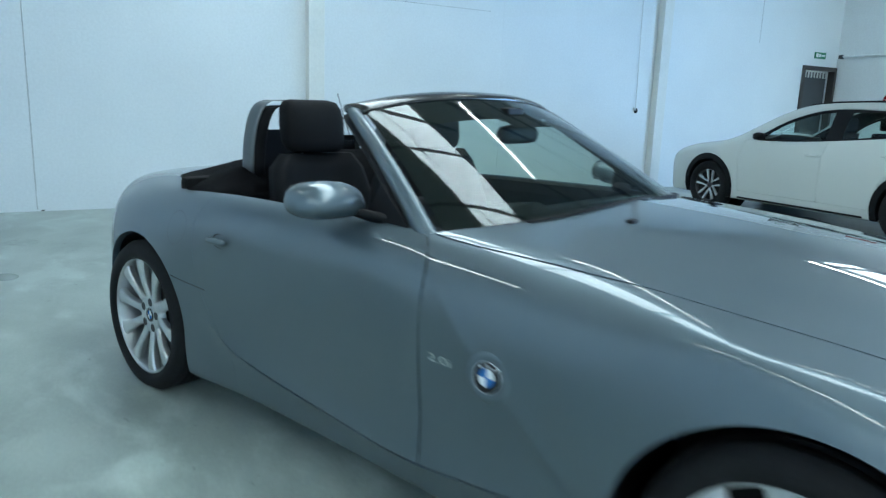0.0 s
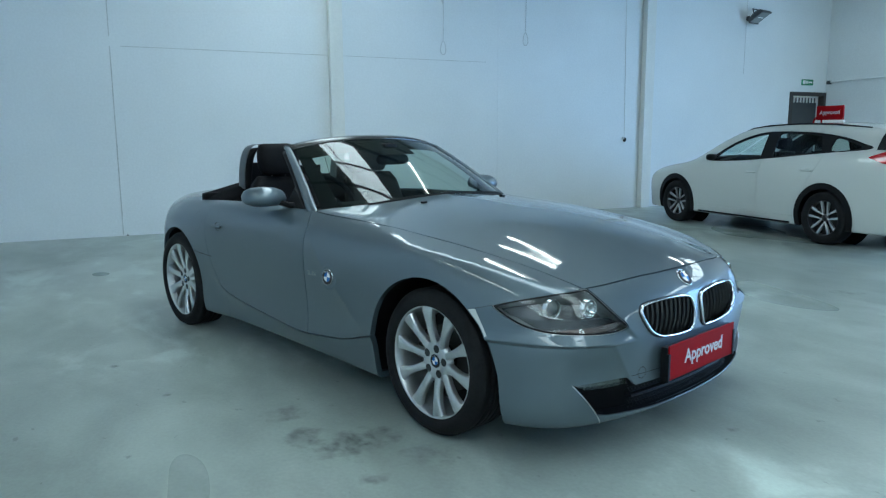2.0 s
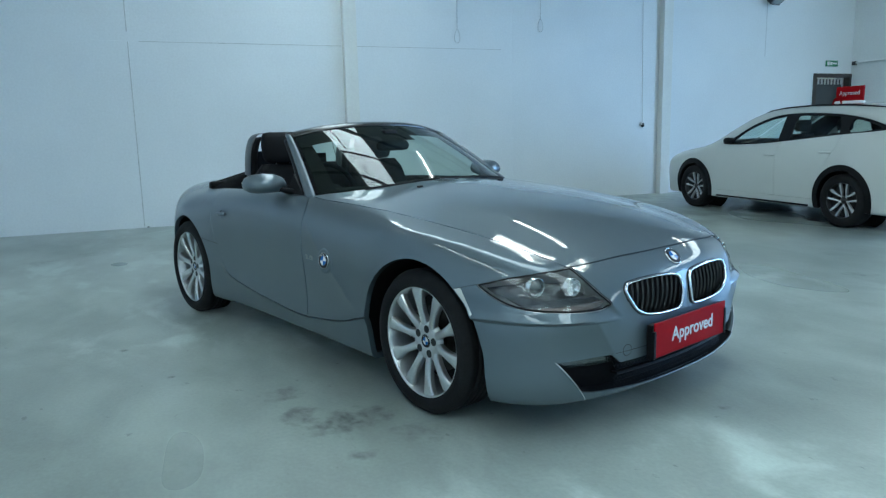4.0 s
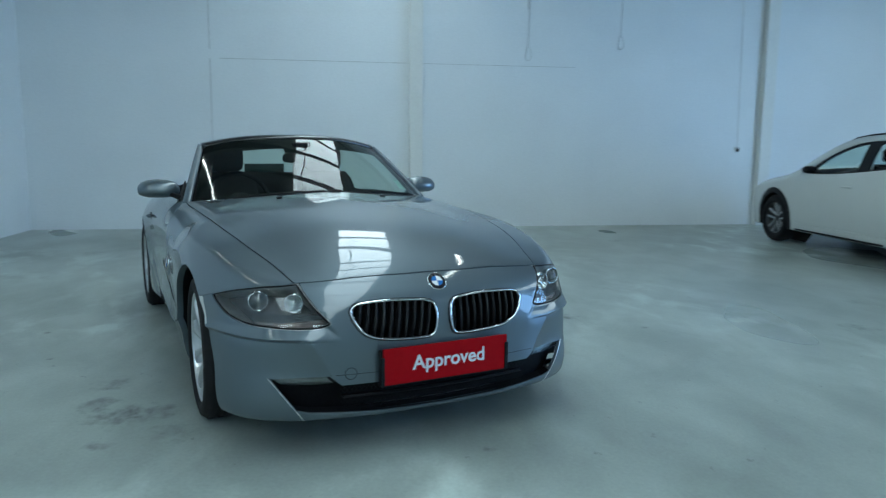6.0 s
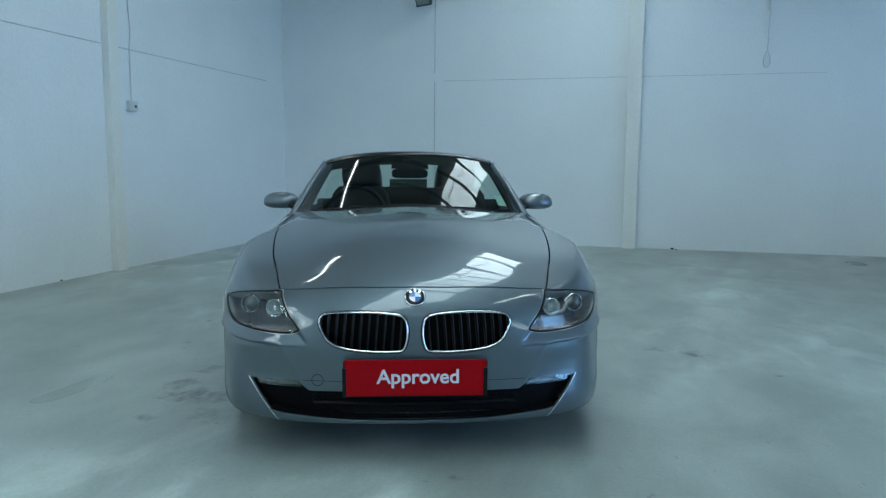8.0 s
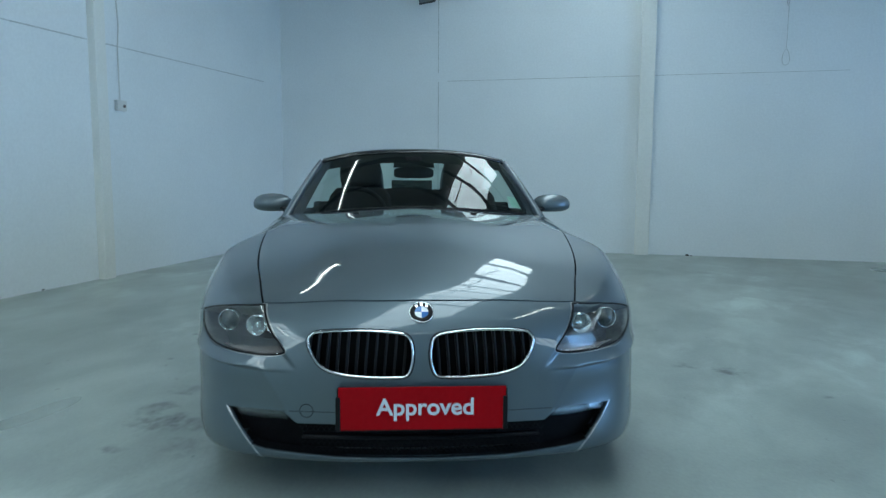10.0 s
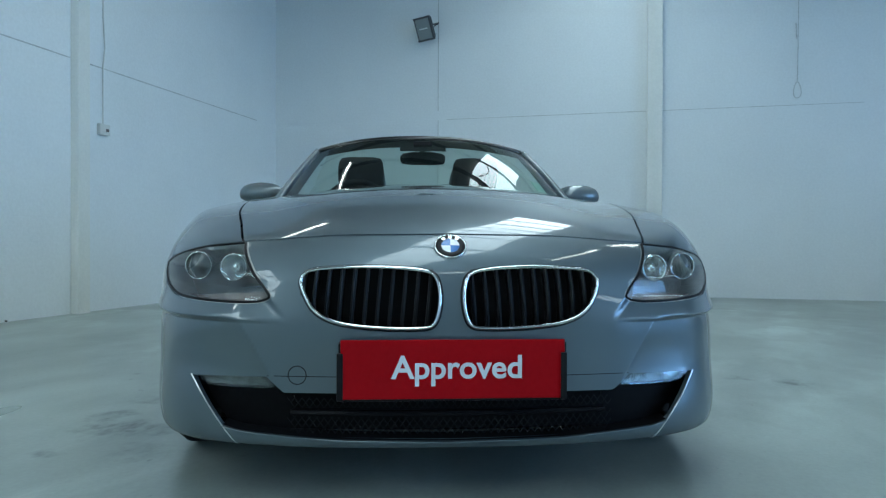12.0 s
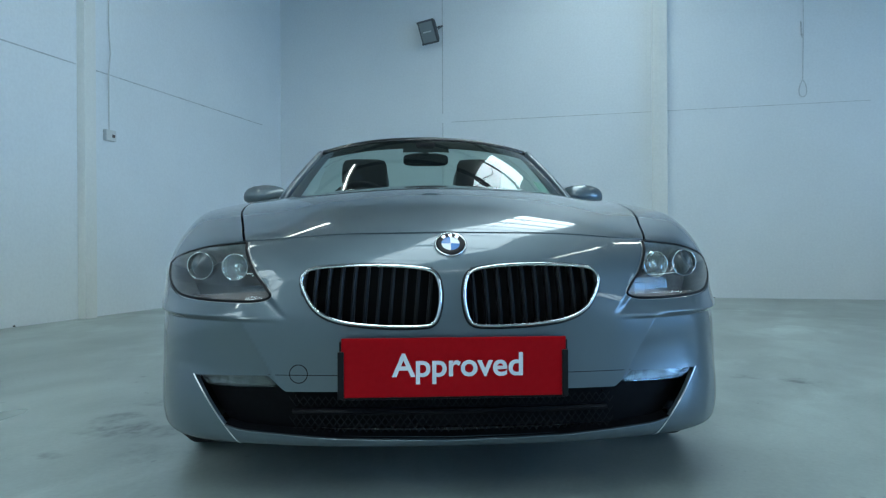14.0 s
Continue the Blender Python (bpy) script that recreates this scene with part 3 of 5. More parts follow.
# fire exit in the far corner
exit_door = tagged(part("door_1", box(10.020, Y1 + 0.12, 0, 10.830, Y1 + 0.16, 1.98), DOOR), "dark framed doorway with a dim glazed door", kind="structure")
for x0, z0, x1, z1 in ((9.920, 0, 9.990, 2.10), (10.860, 0, 10.925, 2.10), (9.990, 2.03, 10.860, 2.10)):
    part("door_frame", box(x0, Y1 - 0.03, z0, x1, Y1 + 0.10, z1, 0.004), DOOR, exit_door)
part("door_pane", box(10.150, Y1 + 0.108, 0.9, 10.570, Y1 + 0.118, 1.88), DARK, exit_door)
part("door_leaf", box(10.070, Y1 + 0.100, 0.02, 10.810, Y1 + 0.107, 2.0), STEEL, exit_door)
for k in range(9):
    part("slat", box(10.050 + k * 0.088, Y1 + 0.075, 1.90, 10.090 + k * 0.088, Y1 + 0.085, 2.03), CABLE, exit_door)
sign = tagged(part("exit_sign", box(10.220, Y1 - 0.022, 2.235, 10.530, Y1, 2.345, 0.003), SIGN_GREEN), "small green fire exit sign above the doorway", "sign")
for x0, x1, z0, z1 in ((10.240, 10.305, 2.255, 2.325), (10.320, 10.380, 2.262, 2.318), (10.395, 10.500, 2.275, 2.305)):
    part("pictogram", box(x0, Y1 - 0.026, z0, x1, Y1 - 0.0225, z1), SIGN_WHITE, sign)
pipe = tagged(part("wall_pipe", tube([(X1 - 0.03, Y1 - 0.06, 2.30), (X1 - 0.03, 6.0, 2.33), (X1 - 0.03, 2.0, 2.36)], 0.018), WALL), "white painted pipe along the wall", "pipe")
part("bracket", box(X1 - 0.06, Y1 - 0.12, 2.26, X1, Y1 - 0.05, 2.33, 0.004), STEEL, pipe)
# crumbs of debris at the foot of the wall
for i, (x, y, r) in enumerate(((1.36, 7.93, 0.022), (1.41, 7.90, 0.012), (-2.1, 7.95, 0.014), (2.9, 7.96, 0.012), (-4.68, 5.1, 0.02), (-4.66, 3.2, 0.018))):
    bm = bmesh.new()
    bmesh.ops.create_icosphere(bm, subdivisions=1, radius=r)
    for v in bm.verts:
        v.co = Vector((v.co.x * (1.4 + 0.4 * noise.noise(v.co * 40)), v.co.y, v.co.z * 0.6 + r * 0.5))
    ob = tagged(part("debris", bm, DARK if i == 0 else DOOR), "small dark crumb of debris by the wall", "debris", "debris on the floor")
    ob.location = (x, y, 0)


# ---- roadster skin ----
def ramp01(a, b, v):
    t = np.clip((v - a) / (b - a), 0, 1)
    return t * t * (3 - 2 * t)


ZS = (0.12, 0.22, 0.34, 0.46, 0.58, 0.70, 0.82, 0.92)
YS = (0.3, 0.766, 1.2, 1.6, 2.1, 2.6, 2.95, 3.26, 3.7, 4.1)
side_x = table(ZS, YS, [
    (0.820, 0.835, 0.822, 0.812, 0.806, 0.812, 0.832, 0.845, 0.770, 0.60),
    (0.852, 0.862, 0.848, 0.836, 0.828, 0.832, 0.852, 0.865, 0.795, 0.63),
    (0.868, 0.876, 0.858, 0.842, 0.830, 0.834, 0.858, 0.874, 0.806, 0.65),
    (0.872, 0.882, 0.866, 0.848, 0.834, 0.838, 0.862, 0.878, 0.810, 0.65),
    (0.866, 0.879, 0.872, 0.857, 0.845, 0.846, 0.863, 0.874, 0.804, 0.64),
    (0.832, 0.857, 0.864, 0.858, 0.850, 0.850, 0.858, 0.857, 0.782, 0.62),
    (0.782, 0.812, 0.837, 0.840, 0.838, 0.838, 0.836, 0.825, 0.742, 0.58),
    (0.712, 0.748, 0.790, 0.800, 0.800, 0.795, 0.790, 0.770, 0.680, 0.52)])
front_y = table((0.12, 0.2, 0.3, 0.4, 0.482, 0.53, 0.62, 0.70, 0.80), (0, 0.25, 0.45, 0.6, 0.72, 0.80, 0.87), [
    (0.06, 0.070, 0.100, 0.150, 0.240, 0.360, 0.52),
    (0.03, 0.038, 0.070, 0.117, 0.200, 0.320, 0.48),
    (0.02, 0.026, 0.052, 0.088, 0.172, 0.302, 0.47),
    (0.02, 0.026, 0.050, 0.086, 0.170, 0.302, 0.468),
    (0.02, 0.026, 0.048, 0.086, 0.180, 0.320, 0.48),
    (0.022, 0.030, 0.060, 0.112, 0.215, 0.345, 0.51),
    (0.045, 0.054, 0.098, 0.170, 0.280, 0.402, 0.56),
    (0.075, 0.086, 0.140, 0.245, 0.372, 0.510, 0.67),
    (0.16, 0.17, 0.24, 0.40, 0.60, 0.77, 0.94)])
# upper side: one even sweep along the middle, falling off towards the wings
TOP_X, TOP_Y = (0, 0.15, 0.3, 0.38, 0.46, 0.54, 0.62, 0.72, 0.82, 0.9), (-0.05, 0, 0.05, 0.10, 0.15, 0.2, 0.3, 0.4, 0.5, 0.63, 0.766, 0.93, 1.1, 1.3, 1.5, 1.8, 2.3, 2.8, 3.3, 3.8, 4.1)
top_fall = table((0, 0.25, 0.45, 0.6, 0.72, 0.82, 0.9), (0.2, 0.5, 0.766, 1.1, 1.5, 1.8, 2.3, 2.8, 3.3, 3.8, 4.1), [
    (0,) * 11,
    (0.007, 0.006, 0.006, 0.006, 0.005, 0.005, 0.005, 0.0, 0.0, 0.005, 0.01),
    (0.022, 0.020, 0.020, 0.018, 0.016, 0.015, 0.020, 0.010, 0.008, 0.015, 0.03),
    (0.040, 0.037, 0.036, 0.032, 0.029, 0.030, 0.030, 0.025, 0.024, 0.038, 0.06),
    (0.060, 0.054, 0.051, 0.046, 0.043, 0.043, 0.045, 0.040, 0.044, 0.068, 0.09),
    (0.086, 0.071, 0.066, 0.061, 0.060, 0.062, 0.065, 0.060, 0.070, 0.105, 0.13),
    (0.117, 0.092, 0.086, 0.081, 0.081, 0.083, 0.100, 0.095, 0.105, 0.145, 0.17)])
rear_top = spline((1.5, 1.8, 2.3, 2.8, 3.3, 3.8, 4.1), (0.9146, 0.930, 0.930, 0.920, 0.905, 0.868, 0.805))


crown = spline((0, 0.25, 0.45, 0.6, 0.72, 0.82, 0.9), (0.021, 0.0135, 0.0035, -0.001, 0, 0, 0))


# a soft ridge along each side of the bonnet, fading towards the screen
ridge = spline((0, 0.15, 0.3, 0.38, 0.46, 0.54, 0.62, 0.72, 0.82, 0.9), (0, 0.0038, 0.015, 0.0246, 0.0384, 0.053, 0.0636, 0.0759, 0.0929, 0.114))


def top_knot(x, y):
    d = 0.2 - y
    if y > 1.5:
        z = float(rear_top(y))
    elif d < 0:
        z = 0.709 + 0.2368 * (1 - math.exp(d / 0.64))
    else:
        z = 0.709 - 0.37 * d - min(5.0, 2.1 + 22 * max(0.0, x - 0.2) ** 2) * d * d
    fall, at_half = (float(top_fall(np.array([x]), np.array([v]))[0]) for v in (max(0.2, y), 0.5))
    plain = float(crown(x)) * float(ramp01(2.3, 1.75, y)) - fall
    ridged = 0.021 - float(ridge(x)) - max(0.0, fall - at_half)
    return z + plain + (ridged - plain) * float(ramp01(1.4, 0.8, y))


top_z = table(TOP_X, TOP_Y, [[top_knot(x, y) for y in TOP_Y] for x in TOP_X])
sill_z = spline((0.9, 1.1, 1.35, 1.56, 1.69, 2.03, 2.3, 2.5, 2.63, 2.75), (0.41, 0.372, 0.305, 0.276, 0.262, 0.273, 0.294, 0.319, 0.350, 0.41))


def roadster_field(x, y, z):
    x = np.abs(x)
    sx = side_x(np.clip(z, 0.12, 0.92), np.clip(y, 0.3, 4.1))
    # flank: a sharp line down through the side badge, and the tucked sill below the doors
    d = ((y - 1.454) * 0.393 - (z - 0.596) * 0.459) / 0.604
    near = ramp01(0.36, 0.46, z) * ramp01(0.84, 0.74, z) * ramp01(0.85, 1.2, y) * ramp01(2.0, 1.8, y)
    sx = sx + 0.009 * near * np.exp(-np.abs(d) / 0.045)
    s = sill_z(y) - z
    run = ramp01(0.95, 1.15, y) * ramp01(2.85, 2.6, y)
    sx = sx + run * np.where(s > 0, 0.010 * np.exp(-s / 0.03) - 0.010, 0.0) + run * 0.012 * np.exp(-np.abs(s) / 0.05)
    side = x - sx
    fy = front_y(np.clip(z, 0.12, 0.8), np.clip(x, 0, 0.87))
    # bumper: a shelf under the lamps and a slanted facet from it down to the intake
    shelf = ramp01(0.0, 0.028, x - 0.404 - 0.875 * np.clip(z - 0.489, -0.02, 0.06))
    up = np.minimum(np.maximum(z - 0.482, 0), 0.040) * ramp01(0.59, 0.535, z)
    fy = fy + np.where(z > 0.482, shelf * 0.34 * up, ramp01(0.41, 0.50, x) * 0.007 * np.minimum(1, (0.482 - z) / 0.006) * np.exp(-(0.482 - np.minimum(z, 0.482)) / 0.10))
    facet = np.minimum(np.maximum(0, x - (0.446 + 0.60 * (z - 0.345))), 0.2)
    fy = fy + 0.36 * (facet - facet ** 2 / 0.4) * ramp01(0.18, 0.36, z) * ramp01(0.490, 0.476, z)
    front = (fy - y) * 0.8
    top = z - top_z(np.clip(x, 0, 0.9), np.clip(y, -0.05, 4.1))
    rear = y - 4.02 + 0.8 * x ** 4 + 0.25 * (z - 0.5) ** 2
    f = smax(side, front, 0.10)
    f = smax(f, top, 0.020 + 0.16 * ramp01(0.85, 1.3, y) * ramp01(1.9, 1.6, y) + 0.10 * ramp01(1.6, 1.9, y) + 0.06 * ramp01(2.5, 3.2, y))
    f = smax(f, rear, 0.15)
    return smax(f, 0.155 - z, 0.03)


CAR = pose(0.004, 0, 0, 0, 0, 18.2)
roadster = tagged(new("roadster"), "metallic blue-grey open two-seat roadster with its hood down", "car")
roadster.matrix_world = CAR
FW, RW, WZ = 0.766, 3.262, 0.317

TOP = top_patch(roadster_field, -0.80, 0.80, 0.05, 1.98, 129, 155)
SIDE = side_patch(roadster_field, 0.185, 4.02, -26, 62, 262, 120)
FRONT = end_patch(roadster_field, -80, 80, -24, 34, 421, 180)
REAR = end_patch(roadster_field, -88, 88, -24, 60, 60, 40, y=3.2, z=0.42, sign=1)

# outlines of the panels
lamp_line = rounded([(35.2, 0.673), (36.2, 0.6755), (39.5, 0.671), (43.3, 0.666), (50.8, 0.646), (55.6, 0.625), (57.0, 0.618), (56.6, 0.610), (55.2, 0.595), (53.0, 0.574), (50.2, 0.552),
                     (45.6, 0.534), (38.5, 0.5265), (31.6, 0.523), (28.4, 0.5275), (27.0, 0.541), (28.6, 0.568), (30.8, 0.604), (33.0, 0.641)], 4)
grille_line = rounded([(0.377, 0.566), (0.370, 0.596), (0.335, 0.612), (0.217, 0.619), (0.100, 0.614), (0.042, 0.600), (0.024, 0.560), (0.026, 0.505), (0.044, 0.466),
                       (0.090, 0.457), (0.200, 0.460), (0.290, 0.474), (0.345, 0.506)])
intake_line = np.array([(0.662, 0.332), (0.457, 0.342), (0.413, 0.304), (0, 0.306), (-0.413, 0.304), (-0.457, 0.342), (-0.662, 0.332),
                        (-0.578, 0.211), (-0.535, 0.199), (-0.287, 0.184), (0, 0.179), (0.287, 0.184), (0.535, 0.199), (0.578, 0.211)])
bonnet_side = spline((0.10, 0.215, 0.35, 0.52, 0.75, 0.95, 1.17, 1.46, 1.72, 2.0), (0.505, 0.547, 0.580, 0.622, 0.662, 0.688, 0.708, 0.722, 0.732, 0.735))
bonnet_front = spline((0, 0.15, 0.3, 0.4, 0.52, 0.56, 0.7), (0.135, 0.139, 0.155, 0.169, 0.200, 0.212, 0.245))
cowl_y = spline((0, 0.3, 0.55, 0.70, 0.80), (1.590, 1.600, 1.650, 1.735, 1.82))
door_front = spline((0.1, 0.3, 0.7, 0.80, 0.85, 0.90), (1.690, 1.690, 1.692, 1.705, 1.745, 1.82))
door_rear = spline((0.1, 0.36, 0.45, 0.60, 0.75, 0.95), (2.64, 2.66, 2.745, 2.82, 2.84, 2.80))
GAP = 0.0032


def azimuth(P):
    return np.degrees(np.arctan2(np.abs(P[:, 0]), 0.95 - P[:, 1]))


def arch(P, y, r=0.361):
    """Positive outside the wheel opening, which opens out ahead of the front wheels and drops straight below the hub."""
    dy, dz = P[:, 1] - y, P[:, 2] - WZ - 0.005
    ahead = np.interp(dz, (-0.15, -0.05, 0.08, 0.25), (0.034, 0.024, 0.009, 0.0)) if y < 1 else 0.0
    return np.hypot(dy, np.maximum(dz, 0)) - r - np.where(dy < 0, ahead, 0.0)


def lamp_mask(P):
    return inside(lamp_line * (0.0125, 1), np.stack([azimuth(P) * 0.0125, P[:, 2]], 1))


def grille_mask(P):
    return inside(grille_line, np.stack([np.abs(P[:, 0]), P[:, 2]], 1))


def intake_mask(P):
    return np.where(P[:, 1] < 0.6, inside(intake_line, P[:, [0, 2]]), 1)


def seam_front(P):
    """Negative on the bumper's side of the line along bonnet and wings."""
    ax = np.abs(P[:, 0])
    on_bonnet = P[:, 1] - bonnet_front(ax)
    z = np.clip(P[:, 2], 0.45, 0.9)
    on_wing = P[:, 1] - np.interp(z, (0.45, 0.589, 0.606, 0.622, 0.645, 0.665, 0.675, 0.9), (0.548, 0.545, 0.476, 0.416, 0.339, 0.252, 0.205, 0.205))
    return np.where(ax < bonnet_side(np.clip(P[:, 1], 0.1, 2.0)), on_bonnet, on_wing)


panel("bonnet", TOP, [lambda P: np.abs(P[:, 0]) - bonnet_side(P[:, 1]) + GAP, lambda P: bonnet_front(np.abs(P[:, 0])) - P[:, 1] + GAP,
                      lambda P: P[:, 1] - cowl_y(np.abs(P[:, 0]))], PAINT, roadster)
bumper = panel("front_bumper", FRONT, [lambda P: seam_front(P) + GAP, lambda P: -arch(P, FW), lambda P: -lamp_mask(P) + 0.004, lambda P: -grille_mask(P),
                              lambda P: -intake_mask(P)], PAINT, roadster, depth=0.014)
for flip in (True, False):
    panel("front_wing", SIDE, [lambda P: -seam_front(P) + GAP, lambda P: -arch(P, FW), lambda P: P[:, 1] - door_front(np.clip(P[:, 2], 0.1, 0.9)) + GAP,
                               lambda P: bonnet_side(np.clip(P[:, 1], 0.1, 2.0)) - np.abs(P[:, 0]) + GAP,
                               lambda P: np.where(P[:, 1] > 0.95, sill_z(np.clip(P[:, 1], 0.9, 2.75)) - P[:, 2], -1) + GAP * 1.2], PAINT, roadster, mirror=flip)
    door = panel("door", SIDE, [lambda P: door_front(np.clip(P[:, 2], 0.1, 0.9)) - P[:, 1] + GAP, lambda P: P[:, 1] - door_rear(np.clip(P[:, 2], 0.1, 0.95)) + 0.001,
                         lambda P: sill_z(np.clip(P[:, 1], 0.9, 2.75)) - P[:, 2] + GAP * 1.2, lambda P: 0.735 - np.abs(P[:, 0])], PAINT, roadster, mirror=flip)
    panel("sill", SIDE, [lambda P: P[:, 2] - sill_z(np.clip(P[:, 1], 0.9, 2.75)) + GAP * 1.2, lambda P: -arch(P, FW), lambda P: -arch(P, RW), lambda P: 0.9 - P[:, 1],
                         lambda P: P[:, 1] - np.minimum(door_rear(np.clip(P[:, 2], 0.1, 0.95)), 2.66)], PAINT, roadster, mirror=flip)
    panel("rear_wing", SIDE, [lambda P: door_rear(np.clip(P[:, 2], 0.1, 0.95)) - P[:, 1] + 0.001, lambda P: -arch(P, RW, 0.350), lambda P: P[:, 1] - 3.95,
                              lambda P: np.where(P[:, 1] < 3.08, 0.735 - np.abs(P[:, 0]), 0.735 - (P[:, 1] - 3.08) * 1.2 - np.abs(P[:, 0]))], PAINT, roadster, mirror=flip)
panel("boot_lid", top_patch(roadster_field, -0.74, 0.74, 3.24, 4.02, 60, 40), [lambda P: 3.44 - 0.16 * (np.abs(P[:, 0]) / 0.7) ** 2 - P[:, 1], lambda P: 0.66 - P[:, 2]], PAINT, roadster)
panel("rear_bumper", REAR, [lambda P: 3.93 - P[:, 1]], PAINT, roadster)

# inner wheel houses and floor pan keep the light out of the gaps
for sx in (-1, 1):
    for y in (FW, RW):
        rings = []
        for k in range(33):
            w = math.pi * (k / 32 * 1.24 - 0.12)
            c, s = (0.402 if y < 1 else 0.358) * math.cos(w), (0.366 if y < 1 else 0.358) * math.sin(w)
            edge = solve(roadster_field, np.array([[0.0, y + c, max(0.17, WZ + 0.005 + s)]]), np.array([[1.0, 0.0, 0.0]]), 1.5)[0][0] - 0.016
            rings.append([(sx * 0.40, y + c, WZ + 0.005 + s), (sx * (edge - 0.06), y + c, WZ + 0.005 + s), (sx * edge, y + c, WZ + 0.005 + s)])
        part("wheel_liner", loft(rings, closed=False, caps=False), BLACK, roadster, smooth=True)
        bm = lathe([(sx * 0.42, 0.0), (sx * 0.42, 0.40), (sx * 0.47, 0.372)], 32)
        for v in bm.verts:
            v.co.z = max(v.co.z, 0.17 - WZ)
        part("wheel_house", bm, BLACK, roadster).location = (0, y, WZ)
part("floor_pan", box(-0.40, 0.30, 0.175, 0.40, 3.8, 0.20), BLACK, roadster)
part("floor_pan", box(-0.74, 1.14, 0.172, 0.74, 2.88, 0.20), BLACK, roadster)
part("floor_pan", box(-0.62, 0.24, 0.172, 0.62, 0.40, 0.20), BLACK, roadster)
part("bulkhead", box(-0.70, 1.18, 0.19, 0.70, 1.22, 0.80), BLACK, roadster)
part("radiator", box(-0.40, 0.20, 0.19, 0.40, 0.24, 0.64), BLACK, roadster)

# ---- roadster: front details ----
def curve_on_front(pts2, lift=0.0):
    """Lay (x, z) points on the nose."""
    P = np.array([(x, 0.0, z) for x, z in pts2])
    O = np.stack([P[:, 0], 0 * P[:, 0] + 0.8, P[:, 2]], -1)
    Q = solve(roadster_field, O, np.tile((0.0, -1.0, 0.0), (len(P), 1)), 1.2)
    return Q + gradient(roadster_field, Q) * lift


def on_side(y, z, lift=0.0, sx=-1):
    """A place on the flank and its normal."""
    Q = solve(roadster_field, np.array([[0.0, y, z]]), np.array([[1.0, 0, 0]]), 1.2)
    n = gradient(roadster_field, Q)[0]
    q = Q[0] + n * lift
    return Vector((sx * q[0], q[1], q[2])), Vector((sx * n[0], n[1], n[2]))


def on_top(x, y, lift=0.0):
    Q = solve(roadster_field, np.array([[x, y, 0.4]]), np.array([[0, 0, 1.0]]), 1.2)
    n = gradient(roadster_field, Q)[0]
    return Vector(Q[0] + n * lift), Vector(n)


def facing(place, normal, up=(0, 0, 1)):
    """A frame whose z looks along the normal and whose y is as near up as it gets."""
    z = normal.normalized()
    x = Vector(up).cross(z).normalized()
    y = z.cross(x)
    m = Matrix((x, y, z)).transposed().to_4x4()
    m.translation = place
    return m


def ring_bar(points, r_in, r_out, depth):
    """A closed frame swept round an outline: a rounded chrome section."""
    P = [Vector(p) for p in points]
    n, mid = len(P), sum((Vector(p) for p in points), Vector()) / len(points)
    rings = []
    for i, p in enumerate(P):
        d = (P[(i + 1) % n] - P[i - 1]).normalized()
        fwd = Vector((0, -1, 0))
        out = fwd.cross(d).normalized()
        if out.dot(p - mid) < 0:
            out = -out
        sec = []
        for k in range(10):
            w = 2 * math.pi * k / 10
            sec.append(p + out * (math.cos(w) * (r_out + r_in) / 2 + (r_out - r_in) / 2) + fwd * math.sin(w) * depth)
        rings.append(sec)
    return loft(rings + [rings[0]], caps=False)


def shrink(line, d):
    """An outline moved inwards by d."""
    L = np.asarray(line, float)
    t = np.roll(L, -1, 0) - np.roll(L, 1, 0)
    n = np.stack([-t[:, 1], t[:, 0]], 1) / np.linalg.norm(t, axis=1, keepdims=True)
    if inside(L, (L + n * 0.001)[:1])[0] > 0:
        n = -n
    return L + n * d


for sx in (-1, 1):
    gl = grille_line * (sx, 1)
    grille = part("grille", ring_bar(curve_on_front(shrink(gl, 0.007), 0.004), 0.0052, 0.0052, 0.0085), CHROME, roadster, "chrome-framed kidney grille with black upright bars", smooth=True)
    part("grille_seat", ring_bar(curve_on_front(shrink(gl, 0.000), -0.003), 0.003, 0.003, 0.004), BLACK, grille, smooth=True)
    for k in range(11):
        x0 = 0.055 + k * 0.0315
        zt, zb = 0.608, 0.462
        x1 = x0 + 0.012
        if k > 7:
            zb += (k - 7) * 0.016
            zt -= max(0, k - 9) * 0.012
        rings = []
        for j in range(7):
            t = j / 6
            z = zt + (zb - zt) * t
            y = 0.047 + 0.020 * (x0 / 0.38) ** 2 - 0.012 * math.sin(math.pi * t)
            xx = sx * (x0 + (x1 - x0) * (0.5 - t) * -1.0)
            rings.append([(xx - 0.005, y - 0.002, z), (xx, y - 0.008, z), (xx + 0.005, y - 0.002, z), (xx + 0.004, y + 0.034, z), (xx - 0.004, y + 0.034, z)])
        part("grille_bar", loft(rings), SLAT, grille)
    part("grille_backing", box(min(sx * 0.02, sx * 0.40), 0.105, 0.44, max(sx * 0.02, sx * 0.40), 0.115, 0.63), BLACK, grille)

